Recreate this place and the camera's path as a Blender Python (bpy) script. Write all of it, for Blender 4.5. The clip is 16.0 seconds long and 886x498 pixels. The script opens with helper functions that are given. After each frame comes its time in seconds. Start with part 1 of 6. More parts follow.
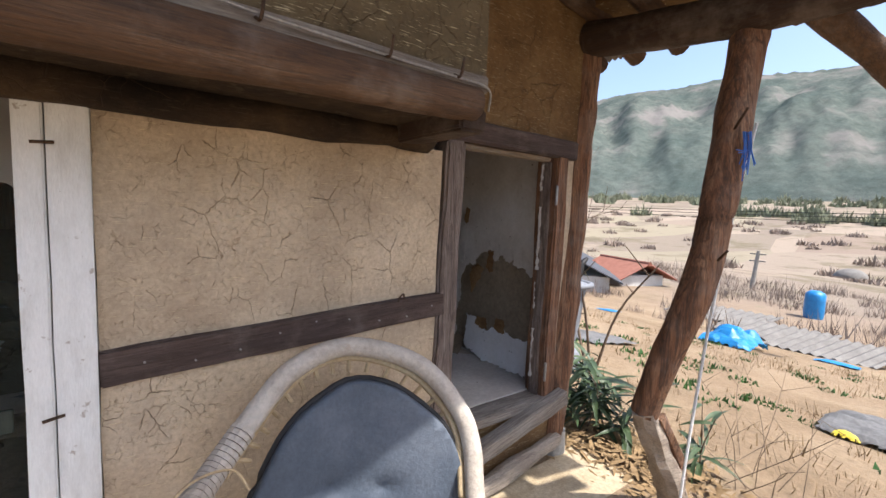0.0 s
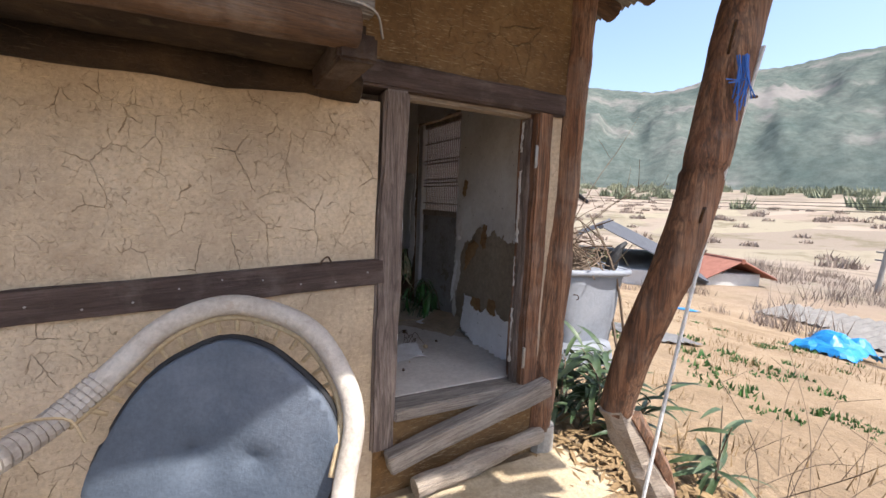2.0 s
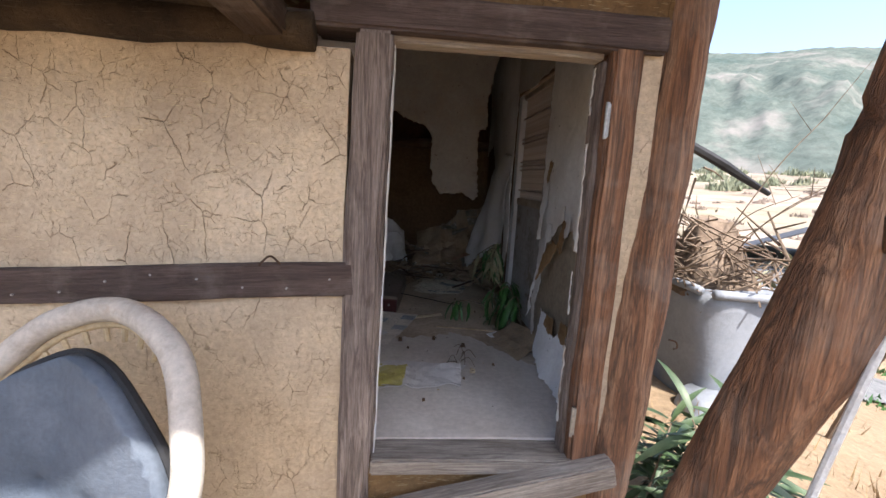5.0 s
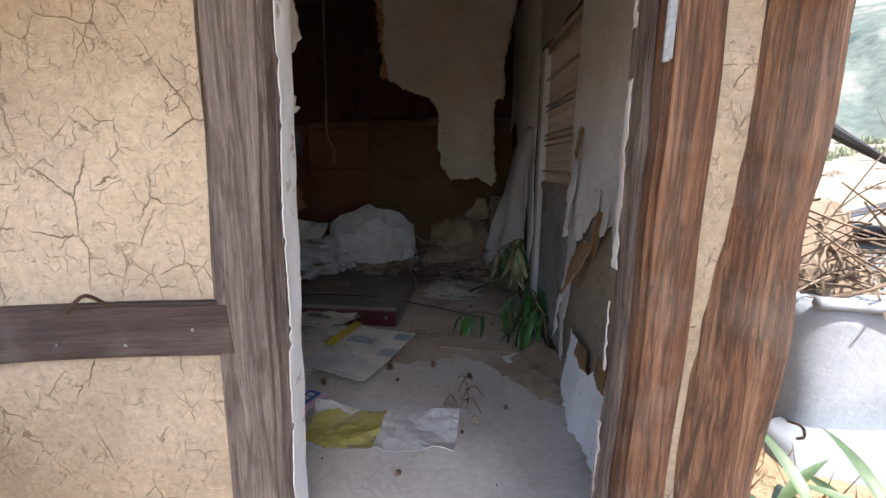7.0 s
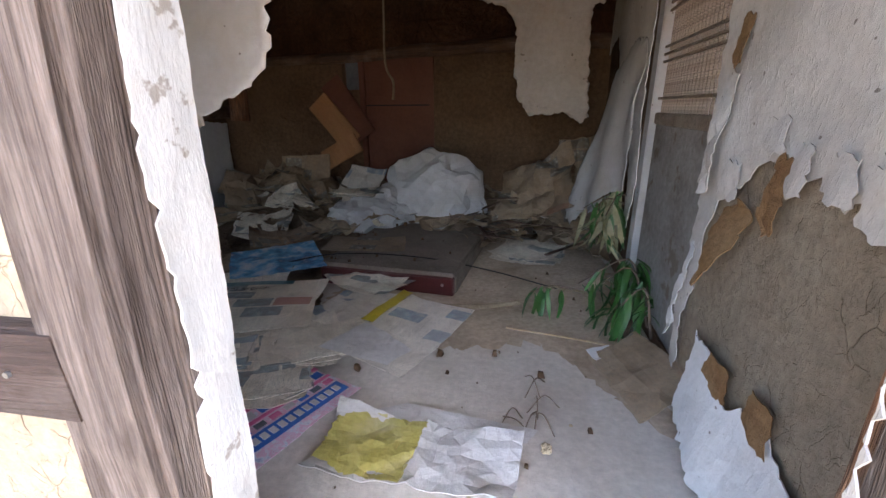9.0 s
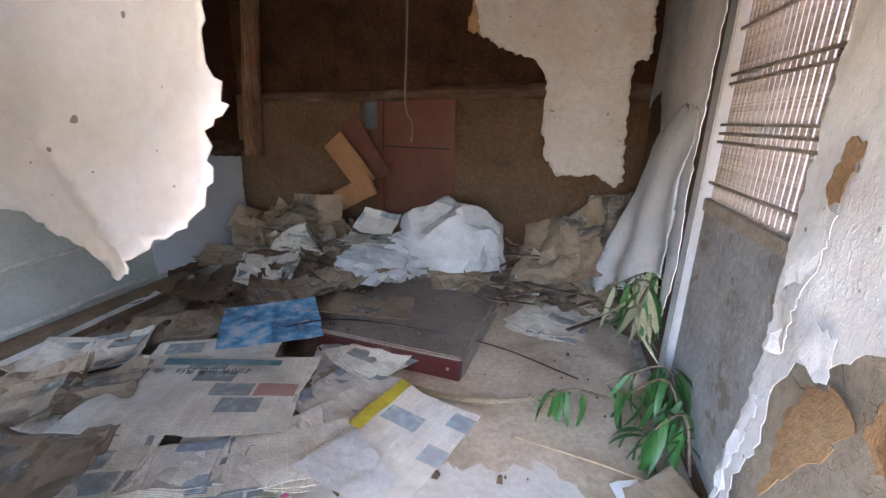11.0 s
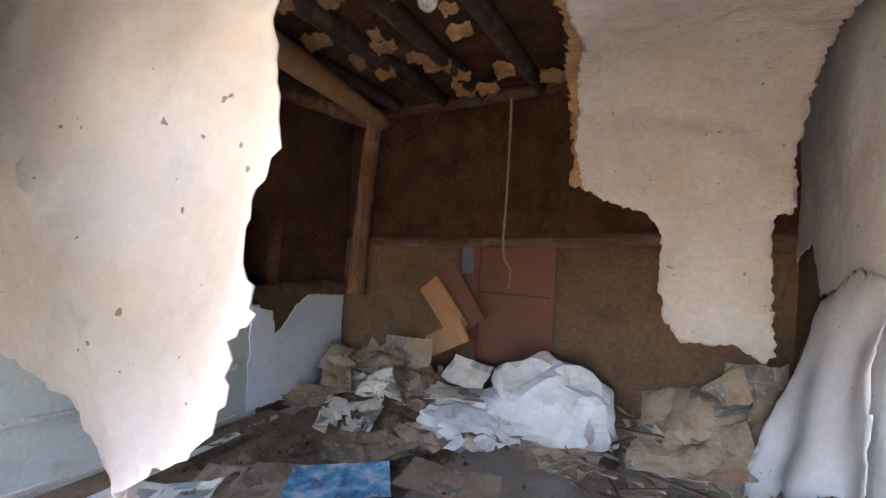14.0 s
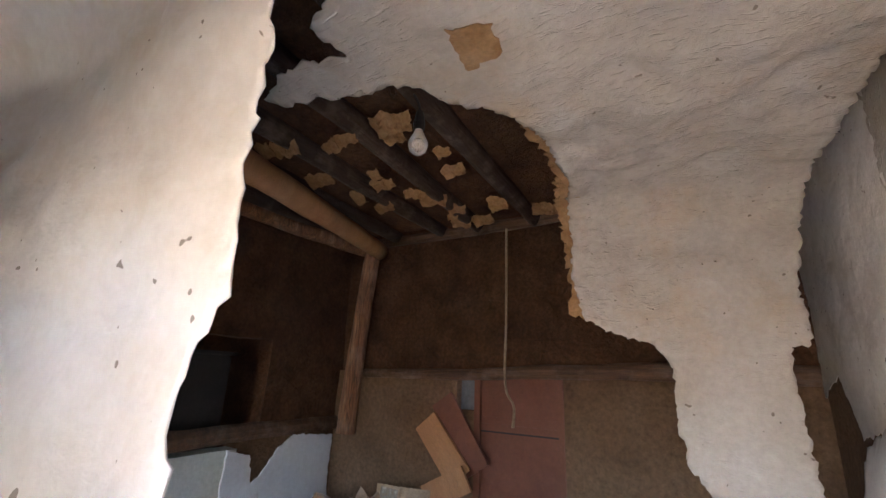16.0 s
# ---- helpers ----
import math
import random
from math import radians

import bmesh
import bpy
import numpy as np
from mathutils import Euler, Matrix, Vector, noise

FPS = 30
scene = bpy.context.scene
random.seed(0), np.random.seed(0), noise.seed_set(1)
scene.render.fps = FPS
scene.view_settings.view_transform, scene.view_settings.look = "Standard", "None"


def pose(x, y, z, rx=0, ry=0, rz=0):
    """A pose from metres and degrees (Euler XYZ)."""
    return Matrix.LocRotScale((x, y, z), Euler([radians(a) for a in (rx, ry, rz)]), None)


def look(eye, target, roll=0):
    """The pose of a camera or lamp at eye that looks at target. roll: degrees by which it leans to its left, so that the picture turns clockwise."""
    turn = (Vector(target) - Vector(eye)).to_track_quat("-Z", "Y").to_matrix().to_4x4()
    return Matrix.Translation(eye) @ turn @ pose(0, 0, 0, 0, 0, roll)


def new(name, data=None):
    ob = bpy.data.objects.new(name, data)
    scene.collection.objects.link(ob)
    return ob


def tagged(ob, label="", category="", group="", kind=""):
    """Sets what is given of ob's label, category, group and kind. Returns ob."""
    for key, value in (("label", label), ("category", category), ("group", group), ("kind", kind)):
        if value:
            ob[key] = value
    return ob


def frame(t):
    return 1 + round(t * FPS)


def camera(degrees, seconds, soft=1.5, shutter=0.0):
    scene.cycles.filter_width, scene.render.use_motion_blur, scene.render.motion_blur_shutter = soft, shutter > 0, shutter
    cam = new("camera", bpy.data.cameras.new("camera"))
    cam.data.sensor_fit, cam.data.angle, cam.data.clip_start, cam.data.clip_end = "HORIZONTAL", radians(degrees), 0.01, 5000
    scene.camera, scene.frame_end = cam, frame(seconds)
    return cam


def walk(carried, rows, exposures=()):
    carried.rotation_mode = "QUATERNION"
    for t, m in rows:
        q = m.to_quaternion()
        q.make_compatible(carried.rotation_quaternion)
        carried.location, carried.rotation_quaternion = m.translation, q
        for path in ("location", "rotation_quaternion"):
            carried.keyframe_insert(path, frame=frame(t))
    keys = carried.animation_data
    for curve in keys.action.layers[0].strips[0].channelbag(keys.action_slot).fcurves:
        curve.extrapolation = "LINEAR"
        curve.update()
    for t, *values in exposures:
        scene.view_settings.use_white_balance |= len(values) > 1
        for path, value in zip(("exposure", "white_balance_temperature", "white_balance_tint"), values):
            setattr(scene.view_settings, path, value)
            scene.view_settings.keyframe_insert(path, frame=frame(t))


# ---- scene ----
cam = camera(92.1, 16.0)
PATH = [
    (0, (-1.265, -1.69, 1.158), (-0.053, -0.11, 0.973), 2.4),
    (0.5, (-1.198, -1.7, 1.116), (0.022, -0.13, 0.904), 2.4),
    (1, (-0.937, -1.797, 1.072), (0.173, -0.147, 0.856), 2.7),
    (1.5, (-0.714, -1.879, 1.048), (0.274, -0.155, 0.825), 2.4),
    (2, (-0.616, -1.863, 1.022), (0.295, -0.097, 0.794), 2.3),
    (2.5, (-0.426, -1.781, 1.014), (0.335, 0.052, 0.767), 2.0),
    (3, (-0.286, -1.683, 1.024), (0.309, 0.211, 0.777), 1.6),
    (3.2, (-0.249, -1.672, 1.052), (0.272, 0.241, 0.788), 1.7),
    (5.3, (0.26, -1.358, 1.047), (0.403, 0.61, 0.719), 2.6),
    (5.5, (0.28, -1.243, 1.047), (0.411, 0.727, 0.731), 1.8),
    (6, (0.311, -1.142, 1.06), (0.414, 0.832, 0.753), 1.4),
    (6.5, (0.372, -1.041, 1.064), (0.472, 0.928, 0.729), 1.4),
    (7, (0.476, -0.853, 1.025), (0.459, 1.108, 0.635), 0.6),
    (7.5, (0.523, -0.678, 0.978), (0.275, 1.254, 0.524), -1.2),
    (8, (0.54, -0.569, 0.948), (0.106, 1.315, 0.435), -2.5),
    (8.5, (0.531, -0.477, 0.928), (0.061, 1.369, 0.319), -2.1),
    (9, (0.499, -0.33, 0.959), (0.138, 1.534, 0.329), -0.4),
    (9.2, (0.471, -0.287, 0.994), (0.173, 1.587, 0.363), 0.3),
    (11.3, (0.49, 0.045, 1.192), (-0.065, 1.88, 0.622), 2.3),
    (11.5, (0.477, 0.078, 1.178), (-0.169, 1.885, 0.616), 2.1),
    (12, (0.48, 0.142, 1.175), (-0.43, 1.843, 0.646), 0.8),
    (12.5, (0.464, 0.172, 1.199), (-0.504, 1.862, 0.744), 1.4),
    (13, (0.43, 0.177, 1.243), (-0.538, 1.897, 0.921), 3.5),
    (13.5, (0.442, 0.176, 1.273), (-0.516, 1.923, 1.095), 3.6),
    (14, (0.451, 0.22, 1.293), (-0.978, 2.882, 1.284), 2.6),
    (14.5, (0.46, 0.263, 1.313), (-0.489, 2.018, 1.451), 2.5),
    (15, (0.455, 0.28, 1.314), (-0.492, 2.021, 1.585), 2.3),
    (15.5, (0.452, 0.291, 1.322), (-0.497, 1.993, 1.774), 2.2),
    (16, (0.448, 0.297, 1.336), (-0.49, 1.972, 1.898), 2.4),
]
walk(cam, [(t, look(eye, target, roll)) for t, eye, target, roll in PATH],
     exposures=[(0, 1.15, 6350, 12), (3, 1.42, 6350, 12), (5.5, 1.85, 6300, 12), (7, 2.2, 6250, 11), (8, 2.6, 6200, 11), (9, 3.5, 6200, 11), (11.3, 5.0, 5850, 11), (12.5, 5.2, 5800, 11), (16, 5.25, 5650, 11)])

# ---------------- light ----------------
SUN_EL, SUN_AZ = radians(58), Vector((0.42, -0.91, 0)).normalized()
world = bpy.data.worlds.new("sky")
scene.world = world
world.use_nodes = True
wn = world.node_tree
sky = wn.nodes.new("ShaderNodeTexSky")
sky.sky_type = "NISHITA"
sky.sun_disc = False
sky.sun_elevation = SUN_EL
sky.sun_rotation = math.atan2(SUN_AZ.x, SUN_AZ.y)
sky.dust_density = 2.5
wn.links.new(sky.outputs[0], wn.nodes["Background"].inputs[0])
wn.nodes["Background"].inputs[1].default_value = 0.135
sun = new("sun", bpy.data.lights.new("sun", "SUN"))
sun.data.energy = 3.6
sun.data.angle = radians(0.6)
sun.data.color = (1.0, 0.94, 0.86)
sd = Vector((SUN_AZ.x * math.cos(SUN_EL), SUN_AZ.y * math.cos(SUN_EL), math.sin(SUN_EL)))
sun.matrix_basis = look(sd * 30, (0, 0, 0))


# ---------------- materials ----------------
def ramp(nt, fac, stops):
    r = nt.nodes.new("ShaderNodeValToRGB")
    while len(r.color_ramp.elements) < len(stops):
        r.color_ramp.elements.new(0.5)
    for e, (p, c) in zip(r.color_ramp.elements, stops):
        e.position = p
        e.color = (*c, 1) if len(c) == 3 else c
    nt.links.new(fac, r.inputs[0])
    return r.outputs[0]


def noise_tex(nt, co, scale, detail=5, rough=0.6, dist=0.0):
    n = nt.nodes.new("ShaderNodeTexNoise")
    n.inputs["Scale"].default_value = scale
    n.inputs["Detail"].default_value = detail
    n.inputs["Roughness"].default_value = rough
    n.inputs["Distortion"].default_value = dist
    nt.links.new(co, n.inputs["Vector"])
    return n.outputs[0]


def mix(nt, fac, a, b, mode="MIX"):
    m = nt.nodes.new("ShaderNodeMix")
    m.data_type = "RGBA"
    m.blend_type = mode
    for sock, v in ((m.inputs[0], fac), (m.inputs[6], a), (m.inputs[7], b)):
        if isinstance(v, (int, float)):
            sock.default_value = v
        elif isinstance(v, tuple):
            sock.default_value = (*v, 1)
        else:
            nt.links.new(v, sock)
    return m.outputs[2]


def calc(nt, op, a, b=0.0):
    m = nt.nodes.new("ShaderNodeMath")
    m.operation = op
    for i, v in enumerate((a, b)):
        if isinstance(v, (int, float)):
            m.inputs[i].default_value = v
        else:
            nt.links.new(v, m.inputs[i])
    return m.outputs[0]


def mapped(nt, co, scale=(1, 1, 1), rot=(0, 0, 0)):
    m = nt.nodes.new("ShaderNodeMapping")
    m.inputs["Scale"].default_value = scale
    m.inputs["Rotation"].default_value = [radians(a) for a in rot]
    nt.links.new(co, m.inputs[0])
    return m.outputs[0]


def mat(name, cols, scale=3.0, fine=60.0, rough=0.9, bump=0.3, stretch=(1, 1, 1), metal=0.0, grain=0.35, extra=None, depth=0.01, vary=False, spec=0.3):
    m = bpy.data.materials.new(name)
    m.use_nodes = True
    nt = m.node_tree
    p = nt.nodes["Principled BSDF"]
    tc = nt.nodes.new("ShaderNodeTexCoord")
    base = tc.outputs["Object"]
    if vary:
        oi = nt.nodes.new("ShaderNodeObjectInfo")
        va = nt.nodes.new("ShaderNodeVectorMath")
        nt.links.new(base, va.inputs[0])
        cx = nt.nodes.new("ShaderNodeCombineXYZ")
        nt.links.new(calc(nt, "MULTIPLY", oi.outputs["Random"], 40.0), cx.inputs[0])
        nt.links.new(calc(nt, "MULTIPLY", oi.outputs["Random"], 23.0), cx.inputs[2])
        nt.links.new(cx.outputs[0], va.inputs[1])
        base = va.outputs[0]
    co = mapped(nt, base, stretch)
    big = noise_tex(nt, co, scale, 6, 0.62)
    n = len(cols)
    col = ramp(nt, big, [(0.28 + 0.44 * i / max(1, n - 1), c) for i, c in enumerate(cols)])
    fn = noise_tex(nt, co, fine, 6, 0.7)
    shade = ramp(nt, fn, [(0.25, (1 - grain,) * 3), (0.75, (1 + grain * 0.35,) * 3)])
    col = mix(nt, 1.0, col, shade, "MULTIPLY")
    height = calc(nt, "ADD", fn, calc(nt, "MULTIPLY", big, 0.8))
    if extra:
        col, height = extra(nt, base, col, height)
    nt.links.new(col, p.inputs["Base Color"])
    b = nt.nodes.new("ShaderNodeBump")
    b.inputs["Strength"].default_value = bump
    b.inputs["Distance"].default_value = depth
    nt.links.new(height, b.inputs["Height"])
    nt.links.new(b.outputs[0], p.inputs["Normal"])
    p.inputs["Roughness"].default_value = rough
    p.inputs["Metallic"].default_value = metal
    p.inputs["Specular IOR Level"].default_value = spec
    return m


def cracks(strength=0.75, size=7.0, straw=0.6, dark=(0.10, 0.065, 0.035), width=0.022, weather=0.0):
    """Angular drying cracks in patches, short straw strands, and grey weathering where the straw shows."""
    def f(nt, co, col, height):
        w = co
        for sc, am in ((9, 0.022), (30, 0.016), (90, 0.008)):
            wob = nt.nodes.new("ShaderNodeTexNoise")
            wob.inputs["Scale"].default_value = sc
            nt.links.new(co, wob.inputs["Vector"])
            w = mix(nt, am, w, wob.outputs["Color"], "ADD")
        k = None
        for m, wd, lo, st in ((0.8, 0.34, 0.5, 1.0), (1.7, 0.55, 0.51, 0.85), (3.6, 0.9, 0.52, 0.55), (8.0, 1.5, 0.52, 0.3)):
            v = nt.nodes.new("ShaderNodeTexVoronoi")
            v.feature = "DISTANCE_TO_EDGE"
            v.inputs["Scale"].default_value = size * m
            nt.links.new(mapped(nt, w, (1.15, 1.0, 0.85), (0, 12 * m, 0)), v.inputs["Vector"])
            line = ramp(nt, v.outputs["Distance"], [(0.0, (st,) * 3), (width * wd * 0.45, (st * 0.7,) * 3), (width * wd, (0, 0, 0))])
            keep = ramp(nt, noise_tex(nt, mapped(nt, co, (1, 1, 1), (0, 0, 40 * m)), 4.2 * m, 4, 0.65), [(lo, (0, 0, 0)), (lo + 0.1, (1, 1, 1))])
            q = calc(nt, "MULTIPLY", line, keep)
            k = q if k is None else calc(nt, "MAXIMUM", k, q)
        if weather:
            wz = ramp(nt, noise_tex(nt, co, 1.5, 6, 0.68), [(0.42, (0, 0, 0)), (0.62, (1, 1, 1))])
            col = mix(nt, calc(nt, "MULTIPLY", wz, weather), col, (0.3, 0.235, 0.175))
        for rot, sc in (((0, 34, 0), (14, 14, 210)), ((0, -52, 0), (12, 12, 200)), ((0, 82, 0), (14, 14, 220)), ((0, 8, 0), (13, 13, 200))):
            s = ramp(nt, noise_tex(nt, mapped(nt, co, sc, rot), 1.0, 2), [(0.66, (0, 0, 0)), (0.71, (1, 1, 1))])
            col = mix(nt, calc(nt, "MULTIPLY", s, straw), col, (0.68, 0.57, 0.36))
            height = calc(nt, "ADD", height, calc(nt, "MULTIPLY", s, 0.35 * straw))
        col = mix(nt, calc(nt, "MULTIPLY", k, strength), col, dark)
        height = calc(nt, "SUBTRACT", height, calc(nt, "MULTIPLY", k, 2.2 * strength))
        return col, height
    return f


def knots(axis_rot, strength=0.7):
    """Long wood grain lines, checks and a few knots."""
    def f(nt, co, col, height):
        for mul, st, lo in ((1.0, strength, 0.05), (3.1, strength * 0.75, 0.08), (7.5, strength * 0.5, 0.1)):
            sc = [a * mul if a > 3 else a * (1 + 0.25 * mul) for a in axis_rot]
            g = noise_tex(nt, mapped(nt, co, sc), 1.0, 3, 0.55, 0.5)
            line = ramp(nt, g, [(0.5 - lo, (0, 0, 0)), (0.5, (1, 1, 1)), (0.5 + lo, (0, 0, 0))])
            col = mix(nt, calc(nt, "MULTIPLY", line, st * 0.8), col, (0.05, 0.035, 0.028))
            height = calc(nt, "SUBTRACT", height, calc(nt, "MULTIPLY", line, 1.2 * st))
        worn = ramp(nt, noise_tex(nt, co, 5.0, 5, 0.65), [(0.5, (0, 0, 0)), (0.7, (1, 1, 1))])
        col = mix(nt, calc(nt, "MULTIPLY", worn, 0.22), col, (0.4, 0.34, 0.29))
        return col, height
    return f


def spots(colr, scale=14.0, lo=0.62, hi=0.68, fac=0.8):
    def f(nt, co, col, height):
        s = ramp(nt, noise_tex(nt, co, scale, 5), [(lo, (0, 0, 0)), (hi, (1, 1, 1))])
        return mix(nt, calc(nt, "MULTIPLY", s, fac), col, colr), height
    return f


def printed(head=(0.16, 0.24, 0.27), photo=(0.14, 0.15, 0.17), second=(0.35, 0.07, 0.05), amount=0.75):
    """Columns of small type, picture blocks and a coloured band, as printed on newsprint."""
    def f(nt, co, col, height):
        oi = nt.nodes.new("ShaderNodeObjectInfo")
        rnd = oi.outputs["Random"]
        va = nt.nodes.new("ShaderNodeVectorMath")
        nt.links.new(co, va.inputs[0])
        cx = nt.nodes.new("ShaderNodeCombineXYZ")
        nt.links.new(calc(nt, "MULTIPLY", rnd, 7.0), cx.inputs[0])
        nt.links.new(calc(nt, "MULTIPLY", rnd, 3.0), cx.inputs[1])
        nt.links.new(cx.outputs[0], va.inputs[1])
        c = va.outputs[0]
        br = nt.nodes.new("ShaderNodeTexBrick")
        br.inputs["Scale"].default_value = 1.0
        br.inputs["Brick Width"].default_value = 0.062
        br.inputs["Row Height"].default_value = 0.0062
        br.inputs["Mortar Size"].default_value = 0.0022
        br.offset = 0.0
        br.inputs["Color1"].default_value = (0, 0, 0, 1)
        br.inputs["Color2"].default_value = (1, 1, 1, 1)
        br.inputs["Mortar"].default_value = (1, 1, 1, 1)
        nt.links.new(c, br.inputs["Vector"])
        letters = ramp(nt, noise_tex(nt, mapped(nt, c, (420, 160, 1)), 1.0, 2), [(0.42, (0, 0, 0)), (0.55, (1, 1, 1))])
        ink = calc(nt, "MULTIPLY", calc(nt, "SUBTRACT", 1.0, br.outputs["Fac"]), letters)
        col2 = mix(nt, calc(nt, "MULTIPLY", ink, 0.95 * amount), col, (0.07, 0.07, 0.08))
        bl = nt.nodes.new("ShaderNodeTexBrick")
        bl.inputs["Scale"].default_value = 1.0
        bl.inputs["Brick Width"].default_value = 0.17
        bl.inputs["Row Height"].default_value = 0.095
        bl.inputs["Mortar Size"].default_value = 0.006
        bl.offset = 0.37
        bl.inputs["Color1"].default_value = (0, 0, 0, 1)
        bl.inputs["Color2"].default_value = (1, 1, 1, 1)
        bl.inputs["Mortar"].default_value = (0.0, 0.0, 0.0, 1)
        nt.links.new(c, bl.inputs["Vector"])
        tone = noise_tex(nt, c, 26, 4)
        sel = ramp(nt, bl.outputs["Color"], [(0.78, (0, 0, 0)), (0.79, (1, 1, 1))])
        pic = ramp(nt, tone, [(0.4, photo), (0.55, head), (0.68, (0.45, 0.43, 0.4))])
        col2 = mix(nt, calc(nt, "MULTIPLY", sel, amount), col2, pic)
        sel2 = ramp(nt, bl.outputs["Color"], [(0.56, (0, 0, 0)), (0.565, (1, 1, 1)), (0.575, (1, 1, 1)), (0.58, (0, 0, 0))])
        col2 = mix(nt, calc(nt, "MULTIPLY", sel2, amount * 0.9), col2, second)
        dust = noise_tex(nt, c, 9, 5)
        return mix(nt, calc(nt, "MULTIPLY", ramp(nt, dust, [(0.45, (0, 0, 0)), (0.75, (1, 1, 1))]), 0.4), col2, (0.3, 0.26, 0.21)), height
    return f


MUD = mat("ochre_mud_plaster", [(0.454, 0.351, 0.242), (0.590, 0.477, 0.337), (0.659, 0.545, 0.408)], 2.2, 55, 0.95, 0.8, extra=cracks(0.85, 6.0, 0.7, width=0.02, weather=0.6), depth=0.006)
# Loft mud: far darker than MUD, with the shade at the eave in its colour.
MUD_LOFT = mat("shaded_straw_mud_plaster", [(0.078, 0.057, 0.030), (0.144, 0.108, 0.060), (0.198, 0.156, 0.093)], 3.0, 40, 0.95, 0.9, extra=cracks(0.7, 5.0, 0.75), depth=0.008)
# Orange mud, darkened so that its colour holds the shade under the eave.
MUD_ORANGE = mat("darkened_orange_mud_plaster", [(0.122, 0.068, 0.027), (0.190, 0.112, 0.048), (0.238, 0.150, 0.068)], 3.5, 45, 0.95, 0.9, extra=cracks(0.6, 4.5, 0.35), depth=0.008)
# Brown mud, its base colour lowered further for the dimness inside the room.
MUD_BROWN = mat("dimmed_brown_mud", [(0.041, 0.018, 0.008), (0.091, 0.043, 0.020), (0.122, 0.063, 0.030)], 4.0, 38, 0.97, 1.0, grain=0.6, extra=cracks(0.75, 5.0, 0.0, (0.04, 0.026, 0.015)), depth=0.025)
# Dimmed copy of MUD_TAN: weaker light away from the doorway is in the colour.
MUD_DIM = mat("dusty_pale_mud_dimmed", [(0.109, 0.067, 0.038), (0.147, 0.094, 0.055), (0.170, 0.112, 0.067)], 3.6, 34, 0.97, 0.9, grain=0.5, extra=cracks(0.3, 6.0, 0.0), depth=0.01)
MUD_TAN = mat("dusty_tan_mud", [(0.216, 0.170, 0.119), (0.293, 0.239, 0.177), (0.339, 0.286, 0.216)], 3.2, 30, 0.97, 0.8, extra=cracks(0.3, 6.0, 0.0), depth=0.01)
# Near-black tone stands in for the shade beneath the projecting loft.
LOFT_SHADE = mat("shade_darkened_loft_mud", [(0.011, 0.007, 0.005), (0.035, 0.022, 0.013), (0.075, 0.048, 0.025)], 4.0, 40, 0.95, 0.9, extra=cracks(0.6, 6.0, 0.04), depth=0.008)
WOOD_RAIL = mat("dark_weathered_timber", [(0.050, 0.035, 0.031), (0.109, 0.076, 0.068), (0.168, 0.125, 0.109)], 1.5, 30, 0.85, 0.7, (1.2, 8, 14), extra=knots((1.5, 20, 34)), depth=0.004)
WOOD_POST = mat("grey_weathered_timber_upright", [(0.130, 0.101, 0.091), (0.260, 0.208, 0.182), (0.390, 0.325, 0.286)], 1.5, 30, 0.85, 0.7, (12, 8, 1.2), extra=knots((26, 20, 1.6)), depth=0.004)
WOOD_RED = mat("reddish_timber_upright", [(0.143, 0.065, 0.035), (0.329, 0.163, 0.088), (0.515, 0.312, 0.194)], 1.5, 30, 0.8, 0.7, (12, 10, 1.0), extra=knots((24, 20, 1.3), 0.8), depth=0.005)
WOOD_BEAM_Y = mat("dark_brown_timber_lengthwise", [(0.022, 0.011, 0.006), (0.048, 0.026, 0.015), (0.082, 0.048, 0.029)], 1.5, 30, 0.8, 0.6, (10, 1.2, 10), extra=knots((20, 1.4, 20)), depth=0.005)
WOOD_BEAM_X = mat("brown_timber_crosswise", [(0.068, 0.035, 0.019), (0.135, 0.075, 0.041), (0.203, 0.125, 0.075)], 1.5, 30, 0.8, 0.6, (1.2, 10, 10), extra=knots((1.4, 20, 20)), depth=0.005)
WOOD_PALE = mat("bleached_board", [(0.3, 0.24, 0.19), (0.42, 0.35, 0.28), (0.5, 0.44, 0.36)], 1.5, 30, 0.85, 0.5, (1.5, 8, 8), extra=knots((1.6, 30, 40), 0.4))
WOOD_SILL = mat("silvery_sill_board", [(0.2, 0.17, 0.145), (0.34, 0.3, 0.26), (0.45, 0.41, 0.36)], 1.5, 30, 0.85, 0.5, (1.5, 8, 8), extra=knots((1.6, 30, 40), 0.5))
WOOD_FRESH = mat("orange_board", [(0.3, 0.15, 0.07), (0.42, 0.23, 0.11)], 2, 40, 0.7, 0.3, (6, 6, 1))
WHITE_PAINT = mat("flaking_white_paint", [(0.62, 0.62, 0.6), (0.75, 0.76, 0.75), (0.8, 0.8, 0.79)], 4, 50, 0.6, 0.3, (4, 4, 1), grain=0.12, extra=spots((0.3, 0.25, 0.2), 16, 0.64, 0.67, 0.7))
GREEN_DARK = mat("dark_green_painted_door", [(0.025, 0.035, 0.028), (0.045, 0.055, 0.045)], 3, 50, 0.7, 0.3, (6, 6, 1))
SCREEN = mat("dark_green_net_screen", [(0.03, 0.04, 0.032), (0.05, 0.06, 0.05)], 3, 200, 0.8, 0.3)
sn = SCREEN.node_tree
smix, stra = sn.nodes.new("ShaderNodeMixShader"), sn.nodes.new("ShaderNodeBsdfTransparent")
smix.inputs[0].default_value = 0.18
sn.links.new(stra.outputs[0], smix.inputs[1])
sn.links.new(sn.nodes["Principled BSDF"].outputs[0], smix.inputs[2])
sn.links.new(smix.outputs[0], sn.nodes["Material Output"].inputs[0])
